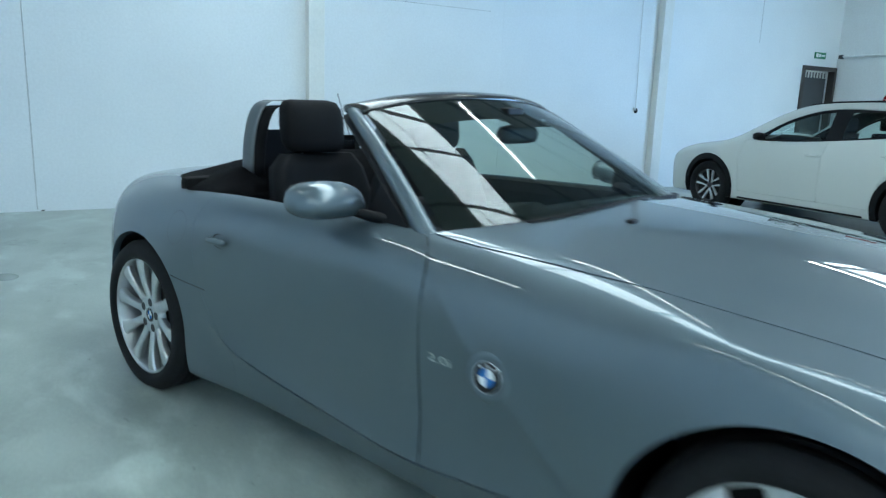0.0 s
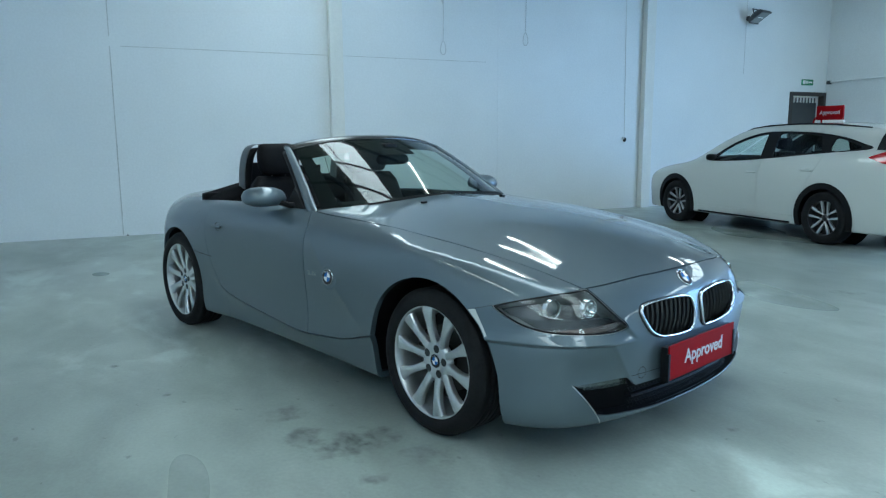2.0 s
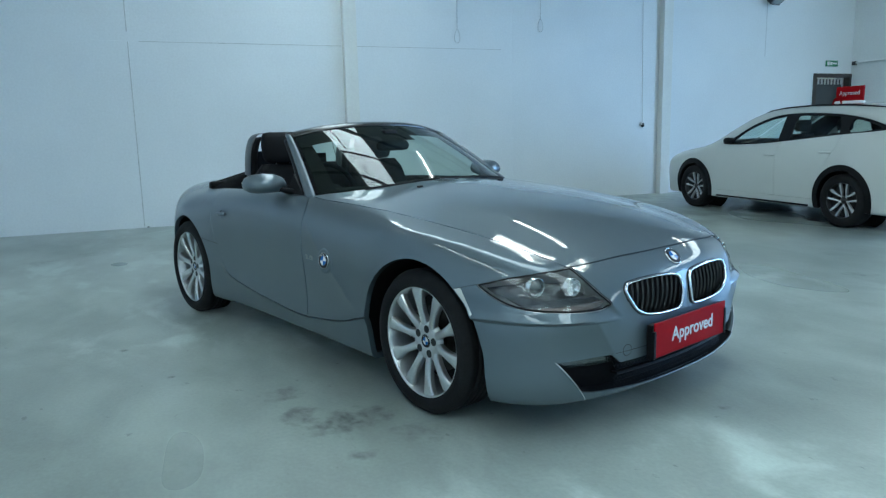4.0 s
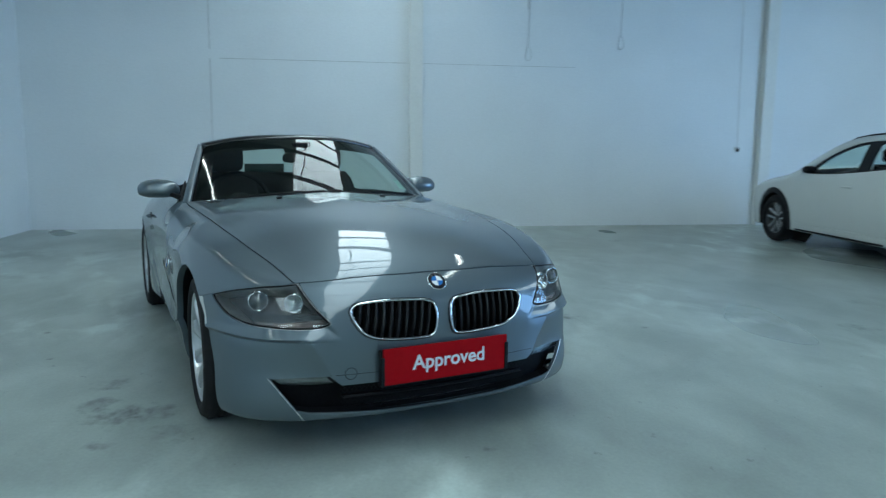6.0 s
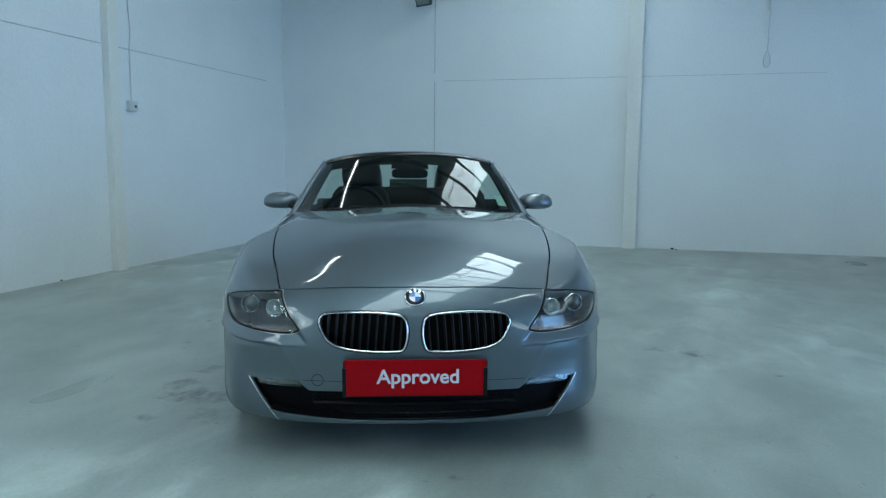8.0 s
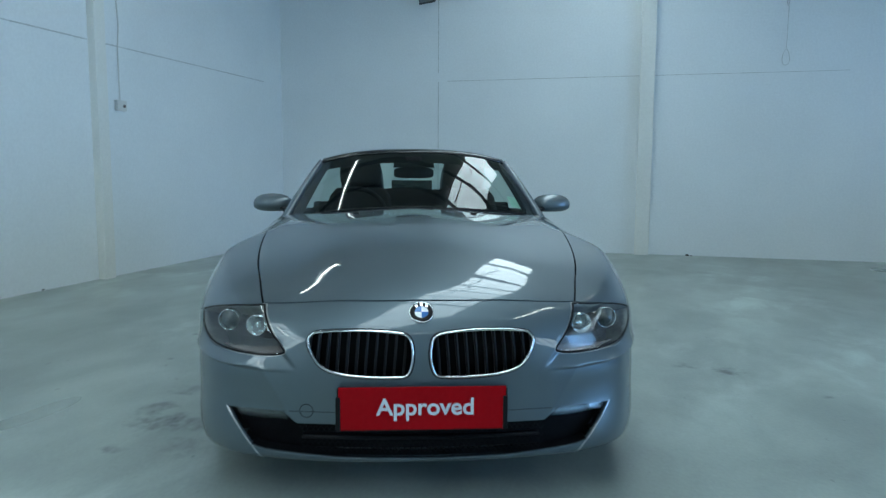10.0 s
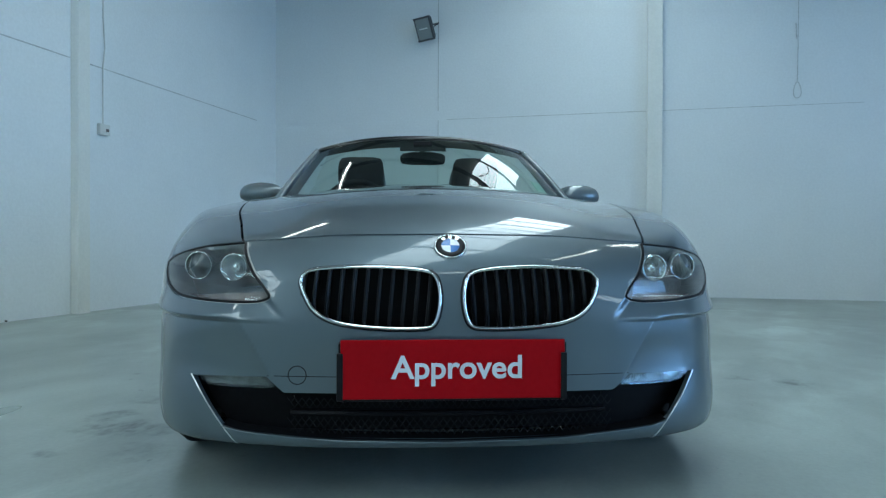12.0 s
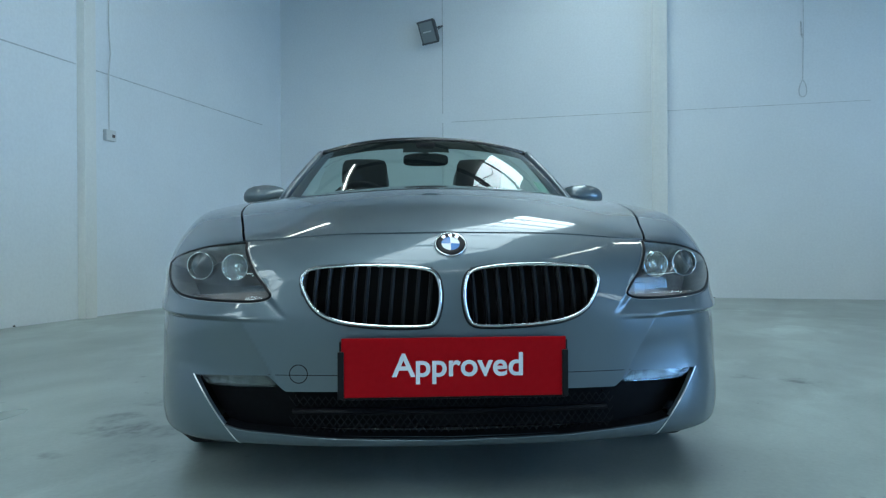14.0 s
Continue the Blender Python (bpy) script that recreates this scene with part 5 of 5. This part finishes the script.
def seat(x0):
    """Bolster-edged sports seat with a separate headrest and a hoop behind."""
    base = part("seat", loft([[(x0 + x * w, y, z + h * (0.030 if abs(x) > 0.75 else 0)) for x, z in ((-1, 0.30), (-1, 0.47), (-0.9, 0.50), (-0.7, 0.475), (-0.35, 0.465), (0, 0.462), (0.35, 0.465), (0.7, 0.475), (0.9, 0.50), (1, 0.47), (1, 0.30))]
                              for y, w, h in ((2.12, 0.20, 0.3), (2.16, 0.245, 0.8), (2.35, 0.255, 1), (2.56, 0.25, 1), (2.64, 0.24, 1))]), LEATHER, roadster, "black leather sports seat with a separate headrest", smooth=False)
    back = []
    for t in np.linspace(0, 1, 12):
        z = 0.42 + 0.59 * t
        y = 2.58 + 0.16 * t
        w = 0.245 - 0.05 * t ** 3 - (0.03 if t > 0.95 else 0)
        d = 0.055 * (1 - t) + 0.02
        th = 0.075 - 0.02 * t - (0.025 if t > 0.95 else 0)
        back.append([(x0 - w, y - d, z), (x0 - w * 0.86, y - d - 0.012, z), (x0 - w * 0.62, y - 0.012, z), (x0 - w * 0.2, y, z), (x0 + w * 0.2, y, z), (x0 + w * 0.62, y - 0.012, z), (x0 + w * 0.86, y - d - 0.012, z), (x0 + w, y - d, z), (x0 + w * 0.95, y + th, z), (x0, y + th + 0.02, z), (x0 - w * 0.95, y + th, z)])
    part("backrest", loft(back), LEATHER, base, smooth=True)
    part("headrest", loft([oval((x0, 2.745 + 0.008 * k, z), (w, 0, 0), (0, d, 0), 3.2, 28) for k, (z, w, d) in enumerate(((1.015, 0.10, 0.028), (1.028, 0.128, 0.046), (1.06, 0.140, 0.056), (1.13, 0.143, 0.056), (1.180, 0.138, 0.050), (1.207, 0.122, 0.038), (1.216, 0.090, 0.020)))]), LEATHER, base, smooth=True)
    for dx in (-0.05, 0.05):
        part("headrest_post", tube([(x0 + dx, 2.77, 0.97), (x0 + dx, 2.77, 1.03)], 0.006), ALLOY, base)
    arc = []
    for w in np.linspace(-0.12, math.pi + 0.12, 25):
        a, b = math.cos(w), math.sin(w)
        arc.append((x0 + 0.143 * math.copysign(abs(a) ** 0.42, a), 2.97 + 0.03 * (1 - max(b, 0)), 0.93 + 0.280 * max(b, -0.2) ** 0.7 if b > 0 else 0.90))
    hoop = part("roll_hoop", loft([oval(p, (0.013, 0, 0.003), (0, 0.040, 0), 2.6, 12) for p in arc]), HOOP, roadster, "silver-edged roll hoop behind the seat", smooth=True)
    part("hoop_lining", loft([oval((x0 + (p[0] - x0) * 0.84, p[1] - 0.012, 0.90 + (p[2] - 0.90) * 0.925), (0.026, 0, 0.004), (0, 0.050, 0), 2.6, 12) for p in arc]), TRIM, hoop, smooth=True)
    part("hoop_panel", loft([[(x0 + 0.14 * s, 2.975, z), (x0 - 0.14 * s, 2.975, z), (x0 - 0.14 * s, 3.0, z), (x0 + 0.14 * s, 3.0, z)] for z, s in ((0.86, 1), (1.0, 1.0), (1.09, 0.95))]), TRIM, hoop)
    return base


seat(-0.36)
seat(0.36)
part("rear_bulkhead", box(-0.73, 3.08, 0.22, 0.73, 3.14, 0.90, 0.02), TRIM, roadster)
part("wind_deflector", box(-0.15, 3.06, 0.88, 0.15, 3.07, 1.06, 0.003), FRIT, roadster)
# folded hood under its cover
hood = []
hood_rise = spline((0, 0.12, 0.32, 0.7, 1), (0.862, 0.965, 0.995, 0.945, 0.885))
for t in np.linspace(0, 1, 18):
    y = 2.90 + 0.62 * t
    w = 0.742 * (1 - 0.55 * max(0.0, t - 0.2) ** 2.6)
    zc = float(hood_rise(t))
    edge = on_top(w, y)[0].z - 0.003
    hood.append([(x * w, y, edge + (zc - edge) * (1 - abs(x) ** 2.6) + 0.006 * math.sin(9 * x + 14 * t) * (1 - x * x)) for x in np.linspace(-1, 1, 25)] + [(w, y, 0.80), (-w, y, 0.80)])
part("folded_hood", loft(hood), FABRIC, roadster, "black folded fabric hood", smooth=True)
part("centre_tunnel", box(-0.11, 1.95, 0.22, 0.11, 3.05, 0.50, 0.03), TRIM, roadster)
part("gear_knob", lathe([(0.50, 0.02), (0.58, 0.010), (0.60, 0.022), (0.63, 0.018), (0.64, 0.0)], 20, "z"), BLACK, roadster, smooth=True).location = (0, 2.15, 0)
place, nrm = on_top(0.62, 3.60)
part("aerial", tube([place, place + Vector((0, 0.05, 0.10)), place + Vector((0, 0.19, 0.40))], [0.006, 0.003, 0.002], 6), BLACK, roadster)

# ---- wheels ----
def alloy_wheel(parent, m, mirror_badge=True):
    """Ten-spoke alloy wheel; x points out of the car."""
    hub = new("wheel")
    hub.parent = parent
    hub.matrix_local = m
    r, h = 0.317, 0.1125
    prof = [(-h * 0.86, 0.235), (-h * 0.98, 0.247), (-h * 1.02, 0.268), (-h * 0.95, 0.297), (-h * 0.78, 0.310)]
    tread = []
    for c in (-0.070, -0.030, 0.0, 0.030, 0.070):
        tread += [(c - 0.013, 0.3150), (c + 0.011, 0.3150), (c + 0.0115, 0.3085), (c + 0.0145, 0.3085)]
    prof2 = prof + [(-0.0835, 0.3135)] + [p for p in tread[:-2]] + [(h * 0.74, 0.3140), (h * 0.78, 0.310), (h * 0.95, 0.297), (h * 1.02, 0.268), (h * 0.98, 0.250), (h * 0.86, 0.235)]
    part("tyre", lathe(prof2, 72), RUBBER, hub, smooth=True)
    rim = part("rim", lathe([(0.094, 0.244), (0.101, 0.2415), (0.101, 0.236), (0.093, 0.2320), (0.070, 0.227), (0.02, 0.215), (-0.09, 0.218), (-0.1, 0.240)], 72), ALLOY, hub, "ten-spoke silver alloy rim", smooth=True)
    for k in range(10):
        w0 = 2 * math.pi * (k + 0.72) / 10
        rings = []
        for t in np.linspace(0, 1, 9):
            rr = 0.066 + 0.168 * t
            half = 0.0128 + 0.0080 * (1 - t) ** 3 + 0.021 * t ** 2.6
            x = 0.0705 + 0.018 * math.sin(math.pi * 0.62 * t) + 0.0085 * t
            if t == 1:
                x -= 0.002
            sec = []
            for u, dx in ((-1, -0.030), (-1, -0.010), (-0.82, -0.003), (-0.35, 0.0), (0.35, 0.0), (0.82, -0.003), (1, -0.010), (1, -0.030)):
                a = w0 + u * half / rr
                sec.append((x + dx, rr * math.cos(a), rr * math.sin(a)))
            rings.append(sec)
        part("spoke", loft(rings), ALLOY, rim)
    part("hub_face", lathe([(0.045, 0.090), (0.064, 0.084), (0.0715, 0.075), (0.0730, 0.060), (0.0730, 0.040), (0.069, 0.034), (0.066, 0.0)], 48), ALLOY, rim, smooth=True)
    for k in range(5):
        w = 2 * math.pi * (k + 0.1) / 5
        b = part("bolt", lathe([(0.0735, 0.0175), (0.0742, 0.0165), (0.0737, 0.0150), (0.0736, 0.0)], 20), BOLT, rim)
        b.location = (0, 0.056 * math.cos(w), 0.056 * math.sin(w))
    badge(rim, Matrix.Translation((0.066, 0, 0)) @ Matrix.Rotation(math.pi / 2, 4, "Z") @ Matrix.Rotation(math.pi / 2, 4, "X"), 0.031, "hub_badge")
    part("brake_disc", lathe([(0.0, 0.06), (0.0, 0.146), (-0.024, 0.146), (-0.024, 0.06)], 48), DISC, hub)
    part("backing", lathe([(-0.03, 0.0), (-0.03, 0.20)], 40), BLACK, hub)
    cal = part("caliper", box(-0.05, -0.06, 0.09, 0.03, 0.06, 0.165, 0.012), DISC, hub)
    cal.rotation_euler.x = radians(80)
    return hub


for sx in (-1, 1):
    for y, tr, steer in ((FW, 0.728, -1.0), (RW, 0.748, 0.0)):
        alloy_wheel(roadster, pose(sx * tr, y, WZ, 0, 0, (180 if sx < 0 else 0) + steer))


# ---- estate car ----
est_side = table((0.15, 0.35, 0.55, 0.75, 0.92, 1.08, 1.22, 1.38), (0.2, 0.93, 1.8, 2.6, 3.5, 4.1, 4.4), [
    (0.74, 0.820, 0.820, 0.820, 0.830, 0.80, 0.74),
    (0.78, 0.860, 0.845, 0.845, 0.862, 0.84, 0.78),
    (0.80, 0.872, 0.856, 0.856, 0.874, 0.85, 0.79),
    (0.78, 0.866, 0.862, 0.862, 0.876, 0.85, 0.79),
    (0.74, 0.820, 0.842, 0.846, 0.858, 0.83, 0.77),
    (0.66, 0.740, 0.780, 0.795, 0.805, 0.77, 0.72),
    (0.58, 0.660, 0.715, 0.735, 0.735, 0.70, 0.66),
    (0.46, 0.540, 0.620, 0.650, 0.640, 0.60, 0.56)])
est_top = spline((0.0, 0.15, 0.4, 0.92, 1.22, 1.45, 1.75, 2.05, 2.4, 2.9, 3.5, 4.0, 4.4), (0.60, 0.70, 0.82, 0.93, 1.0, 1.11, 1.27, 1.385, 1.43, 1.445, 1.42, 1.37, 1.31))


def estate_field(x, y, z):
    x = np.abs(x)
    side = x - est_side(np.clip(z, 0.15, 1.38), np.clip(y, 0.2, 4.4))
    front = (0.04 + 0.35 * np.clip(x, 0, 0.9) ** 3 + 0.12 * np.maximum(0, z - 0.55) - y) * 0.8
    top = z - est_top(np.clip(y, 0, 4.4)) + 0.09 * x * x
    rear = y - 4.43 + 0.10 * x ** 2 + 0.45 * np.maximum(0, z - 1.0) + 0.2 * np.maximum(0, 0.4 - z)
    f = smax(side, front, 0.12)
    f = smax(f, top, 0.08)
    f = smax(f, rear, 0.10)
    return smax(f, 0.19 - z, 0.03)


estate = tagged(new("estate_car"), "white estate car with black arch trims parked beside the wall", "car")
estate.matrix_world = pose(6.216, 6.828, 0, 0, 0, 176.66) @ Matrix.Scale(0.978, 4)
EF, ER = 0.93, 3.525
E_SIDE = side_patch(estate_field, 0.06, 4.42, -28, 88, 200, 120, z=0.55)
E_FRONT = end_patch(estate_field, -70, 70, -22, 40, 80, 50, y=0.9, z=0.5)
E_REAR = end_patch(estate_field, -80, 80, -22, 55, 80, 60, y=3.4, z=0.5, sign=1)
dlo = rounded([(1.58, 0.945), (1.70, 0.935), (2.15, 0.950), (2.64, 0.990), (3.08, 1.035), (3.49, 1.075), (3.95, 1.115), (4.03, 1.150), (3.92, 1.185), (3.69, 1.250), (3.38, 1.300), (2.97, 1.330), (2.51, 1.330), (2.22, 1.283), (1.92, 1.170), (1.62, 0.985)], 4)
panes = (rounded([(1.72, 0.960), (2.15, 0.972), (2.47, 0.995), (2.50, 1.02), (2.50, 1.28), (2.46, 1.300), (2.24, 1.262), (1.95, 1.155), (1.76, 1.035)], 4),
         rounded([(2.72, 1.015), (3.06, 1.055), (3.36, 1.085), (3.40, 1.11), (3.34, 1.25), (3.26, 1.285), (2.97, 1.305), (2.72, 1.308), (2.69, 1.28), (2.69, 1.04)], 4),
         rounded([(3.54, 1.10), (3.85, 1.128), (3.90, 1.150), (3.68, 1.225), (3.56, 1.250), (3.52, 1.23)], 4))


def yz(P):
    return P[:, 1:]


def e_arch(P, y, r):
    return np.hypot(P[:, 1] - y, P[:, 2] - 0.325) - r


front_door_line = [(1.42, 0.30), (1.40, 0.60), (1.44, 0.92), (1.58, 0.95), (1.62, 0.985), (1.92, 1.17), (2.22, 1.283), (2.60, 1.34), (2.56, 0.99), (2.50, 0.80), (2.49, 0.30)]
rear_door_line = [(2.49, 0.30), (2.50, 0.80), (2.56, 0.99), (2.60, 1.34), (2.97, 1.335), (3.36, 1.305), (3.46, 1.08), (3.40, 0.92), (3.28, 0.74), (3.17, 0.56), (3.10, 0.30)]
for flip in (False, True):
    panel("front_door", E_SIDE, [lambda P: inside(front_door_line, yz(P)) + 0.0015, lambda P: -inside(dlo, yz(P)), lambda P: 0.3 - P[:, 0]], WHITE, estate, mirror=flip)
    panel("rear_door", E_SIDE, [lambda P: inside(rear_door_line, yz(P)) + 0.0015, lambda P: -inside(dlo, yz(P)), lambda P: -e_arch(P, ER, 0.40), lambda P: 0.3 - P[:, 0]], WHITE, estate, mirror=flip)
    panel("body_side", E_SIDE, [lambda P: -np.minimum(inside(front_door_line, yz(P)), inside(rear_door_line, yz(P))) + 0.0015, lambda P: -inside(dlo, yz(P)), lambda P: -e_arch(P, EF, 0.345), lambda P: -e_arch(P, ER, 0.345),
                                lambda P: 0.25 - P[:, 1], lambda P: P[:, 1] - 4.2, lambda P: 0.0 - P[:, 0],
                                lambda P: np.where((P[:, 1] > 1.27) & (P[:, 1] < 2.02) & (P[:, 2] > 0.95), 0.60 - 0.10 * (P[:, 1] - 1.27) - P[:, 0], -1)], WHITE, estate, mirror=flip)
    panel("inner_trim", E_SIDE, [lambda P: 0.90 - P[:, 2], lambda P: P[:, 2] - 1.36, lambda P: 1.30 - P[:, 1], lambda P: P[:, 1] - 4.1, lambda P: -inside(dlo, yz(P)) - 0.004, lambda P: 0.3 - P[:, 0],
                                 lambda P: np.where(P[:, 1] < 2.02, 0.60 - 0.10 * (P[:, 1] - 1.27) - P[:, 0], -1)], BLACK, estate, depth=0.0, offset=-0.022, mirror=flip)
    panel("window_band", E_SIDE, [lambda P: inside(dlo, yz(P)) + 0.002, lambda P: 0.3 - P[:, 0]] + [(lambda P, q=q: -inside(q, yz(P))) for q in panes], BLACK, estate, depth=0.02, offset=-0.003, mirror=flip)
    for q in panes:
        w = panel("side_window", E_SIDE, [lambda P: inside(q, yz(P)) - 0.002, lambda P: 0.3 - P[:, 0]], CABIN_GLASS, estate, depth=0.0, offset=-0.006, mirror=flip)
        w.visible_shadow = False
    for y in (EF, ER):
        panel("arch_trim", E_SIDE, [lambda P: e_arch(P, y, 0.405), lambda P: -e_arch(P, y, 0.335), lambda P: 0.2 - P[:, 2], lambda P: 0.3 - P[:, 0]], BLACK, estate, "black plastic wheel-arch trim", depth=0.03, offset=0.007, mirror=flip)
    panel("tail_lamp", E_REAR, [lambda P: 0.40 - P[:, 0], lambda P: np.abs(P[:, 2] - 1.04 + 0.05 * (P[:, 0] - 0.7)) - 0.072 + 0.34 * np.maximum(0, 4.22 - P[:, 1]), lambda P: 3.98 - P[:, 1]], RED_LENS, estate, "large red tail lamp", depth=0.01, offset=0.006, mirror=flip)
panel("nose", E_FRONT, [lambda P: P[:, 1] - 0.25], WHITE, estate)
tail = panel("tailgate", E_REAR, [lambda P: 4.2 - P[:, 1]], WHITE, estate)
panel("rear_window", E_REAR, [lambda P: np.abs(P[:, 0]) - 0.80, lambda P: 1.115 - P[:, 2], lambda P: P[:, 2] - 1.335, lambda P: 4.08 - P[:, 1]], FRIT, tail, depth=0.0, offset=0.004)
part("spoiler", loft([[(x, 4.10, 1.375 - 0.09 * x * x), (x, 4.36 - 0.1 * x * x, 1.375 - 0.08 * x * x), (x, 4.37 - 0.1 * x * x, 1.355 - 0.08 * x * x), (x, 4.10, 1.33 - 0.09 * x * x)] for x in np.linspace(-0.58, 0.58, 13)]), WHITE, tail, smooth=True)
panel("windscreen", E_SIDE, [lambda P: 1.25 - P[:, 1], lambda P: P[:, 1] - 2.06, lambda P: P[:, 0] - 0.66 + 0.10 * (P[:, 1] - 1.27), lambda P: 0.95 - P[:, 2]], CABIN_GLASS, estate, depth=0.0, offset=-0.004)
panel("windscreen", E_SIDE, [lambda P: 1.25 - P[:, 1], lambda P: P[:, 1] - 2.06, lambda P: P[:, 0] - 0.66 + 0.10 * (P[:, 1] - 1.27), lambda P: 0.95 - P[:, 2]], CABIN_GLASS, estate, depth=0.0, offset=-0.004, mirror=True)
part("floor_pan", box(-0.74, 0.3, 0.19, 0.74, 4.3, 0.24), BLACK, estate)
part("dashboard", box(-0.70, 1.30, 0.60, 0.70, 1.72, 0.93, 0.05), BLACK, estate)
for x0 in (-0.36, 0.36):
    for y0 in (2.30, 3.15):
        top = 0.52 if y0 < 3 else 0.36
        s = part("seat", loft([oval((x0, y0 + 0.12 * t, 0.55 + top * t), (0.24 - 0.05 * t, 0, 0), (0, 0.07, 0), 3, 16) for t in (0, 0.3, 0.7, 0.95, 1.0)]), LEATHER, estate, smooth=True)
        if y0 < 3:
            part("headrest", loft([oval((x0, y0 + 0.14, 1.10 + z), (w, 0, 0), (0, 0.05, 0), 3, 16) for z, w in ((0, 0.09), (0.03, 0.12), (0.12, 0.12), (0.15, 0.08))]), LEATHER, s, smooth=True)
for sx in (-1, 1):
    m = part("door_mirror", loft([oval((sx * x, 1.66, 0.985), (0, 0.055 * s, 0), (0, 0, 0.048 * s), 2.5, 16) for x, s in ((0.78, 0.5), (0.81, 0.9), (0.87, 1.0), (0.92, 0.85), (0.94, 0.4))]), BLACK, estate, "black door mirror", smooth=True)
    part("roof_rail", tube([(sx * 0.57, 1.95, 1.318), (sx * 0.58, 2.12, 1.372), (sx * 0.585, 2.4, 1.405), (sx * 0.585, 2.9, 1.424), (sx * 0.575, 3.4, 1.408), (sx * 0.56, 3.85, 1.362)], 0.011, 8), BLACK, estate, smooth=True)
    for y, z in ((2.40, 0.81), (3.27, 0.865)):
        part("door_handle", loft([oval((sx * 0.868, y + d, z), (0.012 * s, 0, 0), (0, 0, 0.013 * s), 2.4, 10) for d, s in ((-0.09, 0.5), (-0.07, 1), (0.07, 1), (0.09, 0.5))]), WHITE, estate, smooth=True)
    part("side_strip", box(min(sx * 0.80, sx * 0.846), 1.42, 0.205, max(sx * 0.80, sx * 0.846), 3.05, 0.228, 0.006), BLACK, estate)


def estate_wheel(m):
    hub = new("wheel")
    hub.parent = estate
    hub.matrix_local = m
    h = 0.105
    part("tyre", lathe([(-h * 0.86, 0.208), (-h, 0.240), (-h * 0.96, 0.290), (-h * 0.8, 0.308), (-h * 0.3, 0.315), (h * 0.3, 0.315), (h * 0.8, 0.308), (h * 0.96, 0.290), (h, 0.240), (h * 0.86, 0.208)], 48), RUBBER, hub, smooth=True)
    rim = part("rim", lathe([(0.088, 0.216), (0.092, 0.212), (0.080, 0.203), (0.0, 0.19), (-0.09, 0.20)], 48), BOLT, hub, "dark alloy rim with bright paired spokes", smooth=True)
    for k in range(5):
        for side in (-1, 1):
            rings = []
            for t in (0, 0.3, 0.6, 0.85, 1.0):
                rr = 0.042 + 0.165 * t
                half = 0.008 + 0.0075 * t
                w = math.pi * (0.5 + 0.4 * k) + side * (math.asin(min(0.9, 0.029 / rr)) + 0.115 * t)
                x = 0.055 + 0.022 * t
                rings.append([(x + dx, rr * math.cos(w + u * half / rr), rr * math.sin(w + u * half / rr)) for u, dx in ((-1, -0.03), (-1, -0.004), (0, 0.0), (1, -0.004), (1, -0.03))])
            part("spoke", loft(rings), SPOKE, rim)
    part("hub_cap", lathe([(0.03, 0.045), (0.058, 0.038), (0.064, 0.026), (0.066, 0.0)], 24), BOLT, rim, smooth=True)
    part("backing", lathe([(0.035, 0.0), (0.035, 0.202)], 32), BLACK, hub)
    return hub


for sx in (-1, 1):
    for y in (EF, ER):
        estate_wheel(pose(sx * 0.752, y, 0.315, 0, 0, 180 if sx < 0 else 0))
        part("wheel_liner", loft([[(sx * 0.45, y + 0.36 * math.cos(w), 0.325 + 0.36 * math.sin(w)), (sx * 0.85, y + 0.36 * math.cos(w), 0.325 + 0.36 * math.sin(w))] for w in np.linspace(-0.3, math.pi + 0.3, 20)], closed=False, caps=False), BLACK, estate)
        part("wheel_house", lathe([(sx * 0.48, 0.0), (sx * 0.48, 0.37)], 24), BLACK, estate).location = (0, y, 0.325)

# red sign standing on the estate's roof
sign2 = tagged(part("roof_sign", loft([oval((0, 2.80, 1.43 + z), (0.05 * s, 0, 0), (0, 0.215 * s, 0), 3.5, 20) for z, s in ((0, 1.0), (0.03, 1.0), (0.045, 0.9))]), SIGN_WHITE), "red dealer sign with white lettering on a white roof base", "sign")
sign2.matrix_world = estate.matrix_world.copy()
part("board", box(-0.012, 2.60, 1.472, 0.012, 3.0, 1.655, 0.004), PLATE_RED, sign2)
lettering("lettering", "Approved", 0.075, PLATE_WHITE, sign2, pose(0.0125, 2.80, 1.57, 90, 0, 90), 0.0004, "white lettering")
part("wheel_mark", lathe([(0.05, 0.075), (0.055, 0.07), (0.055, 0.05), (0.05, 0.045)], 24), PLATE_RED, sign2).location = (0, 2.66, 1.45)
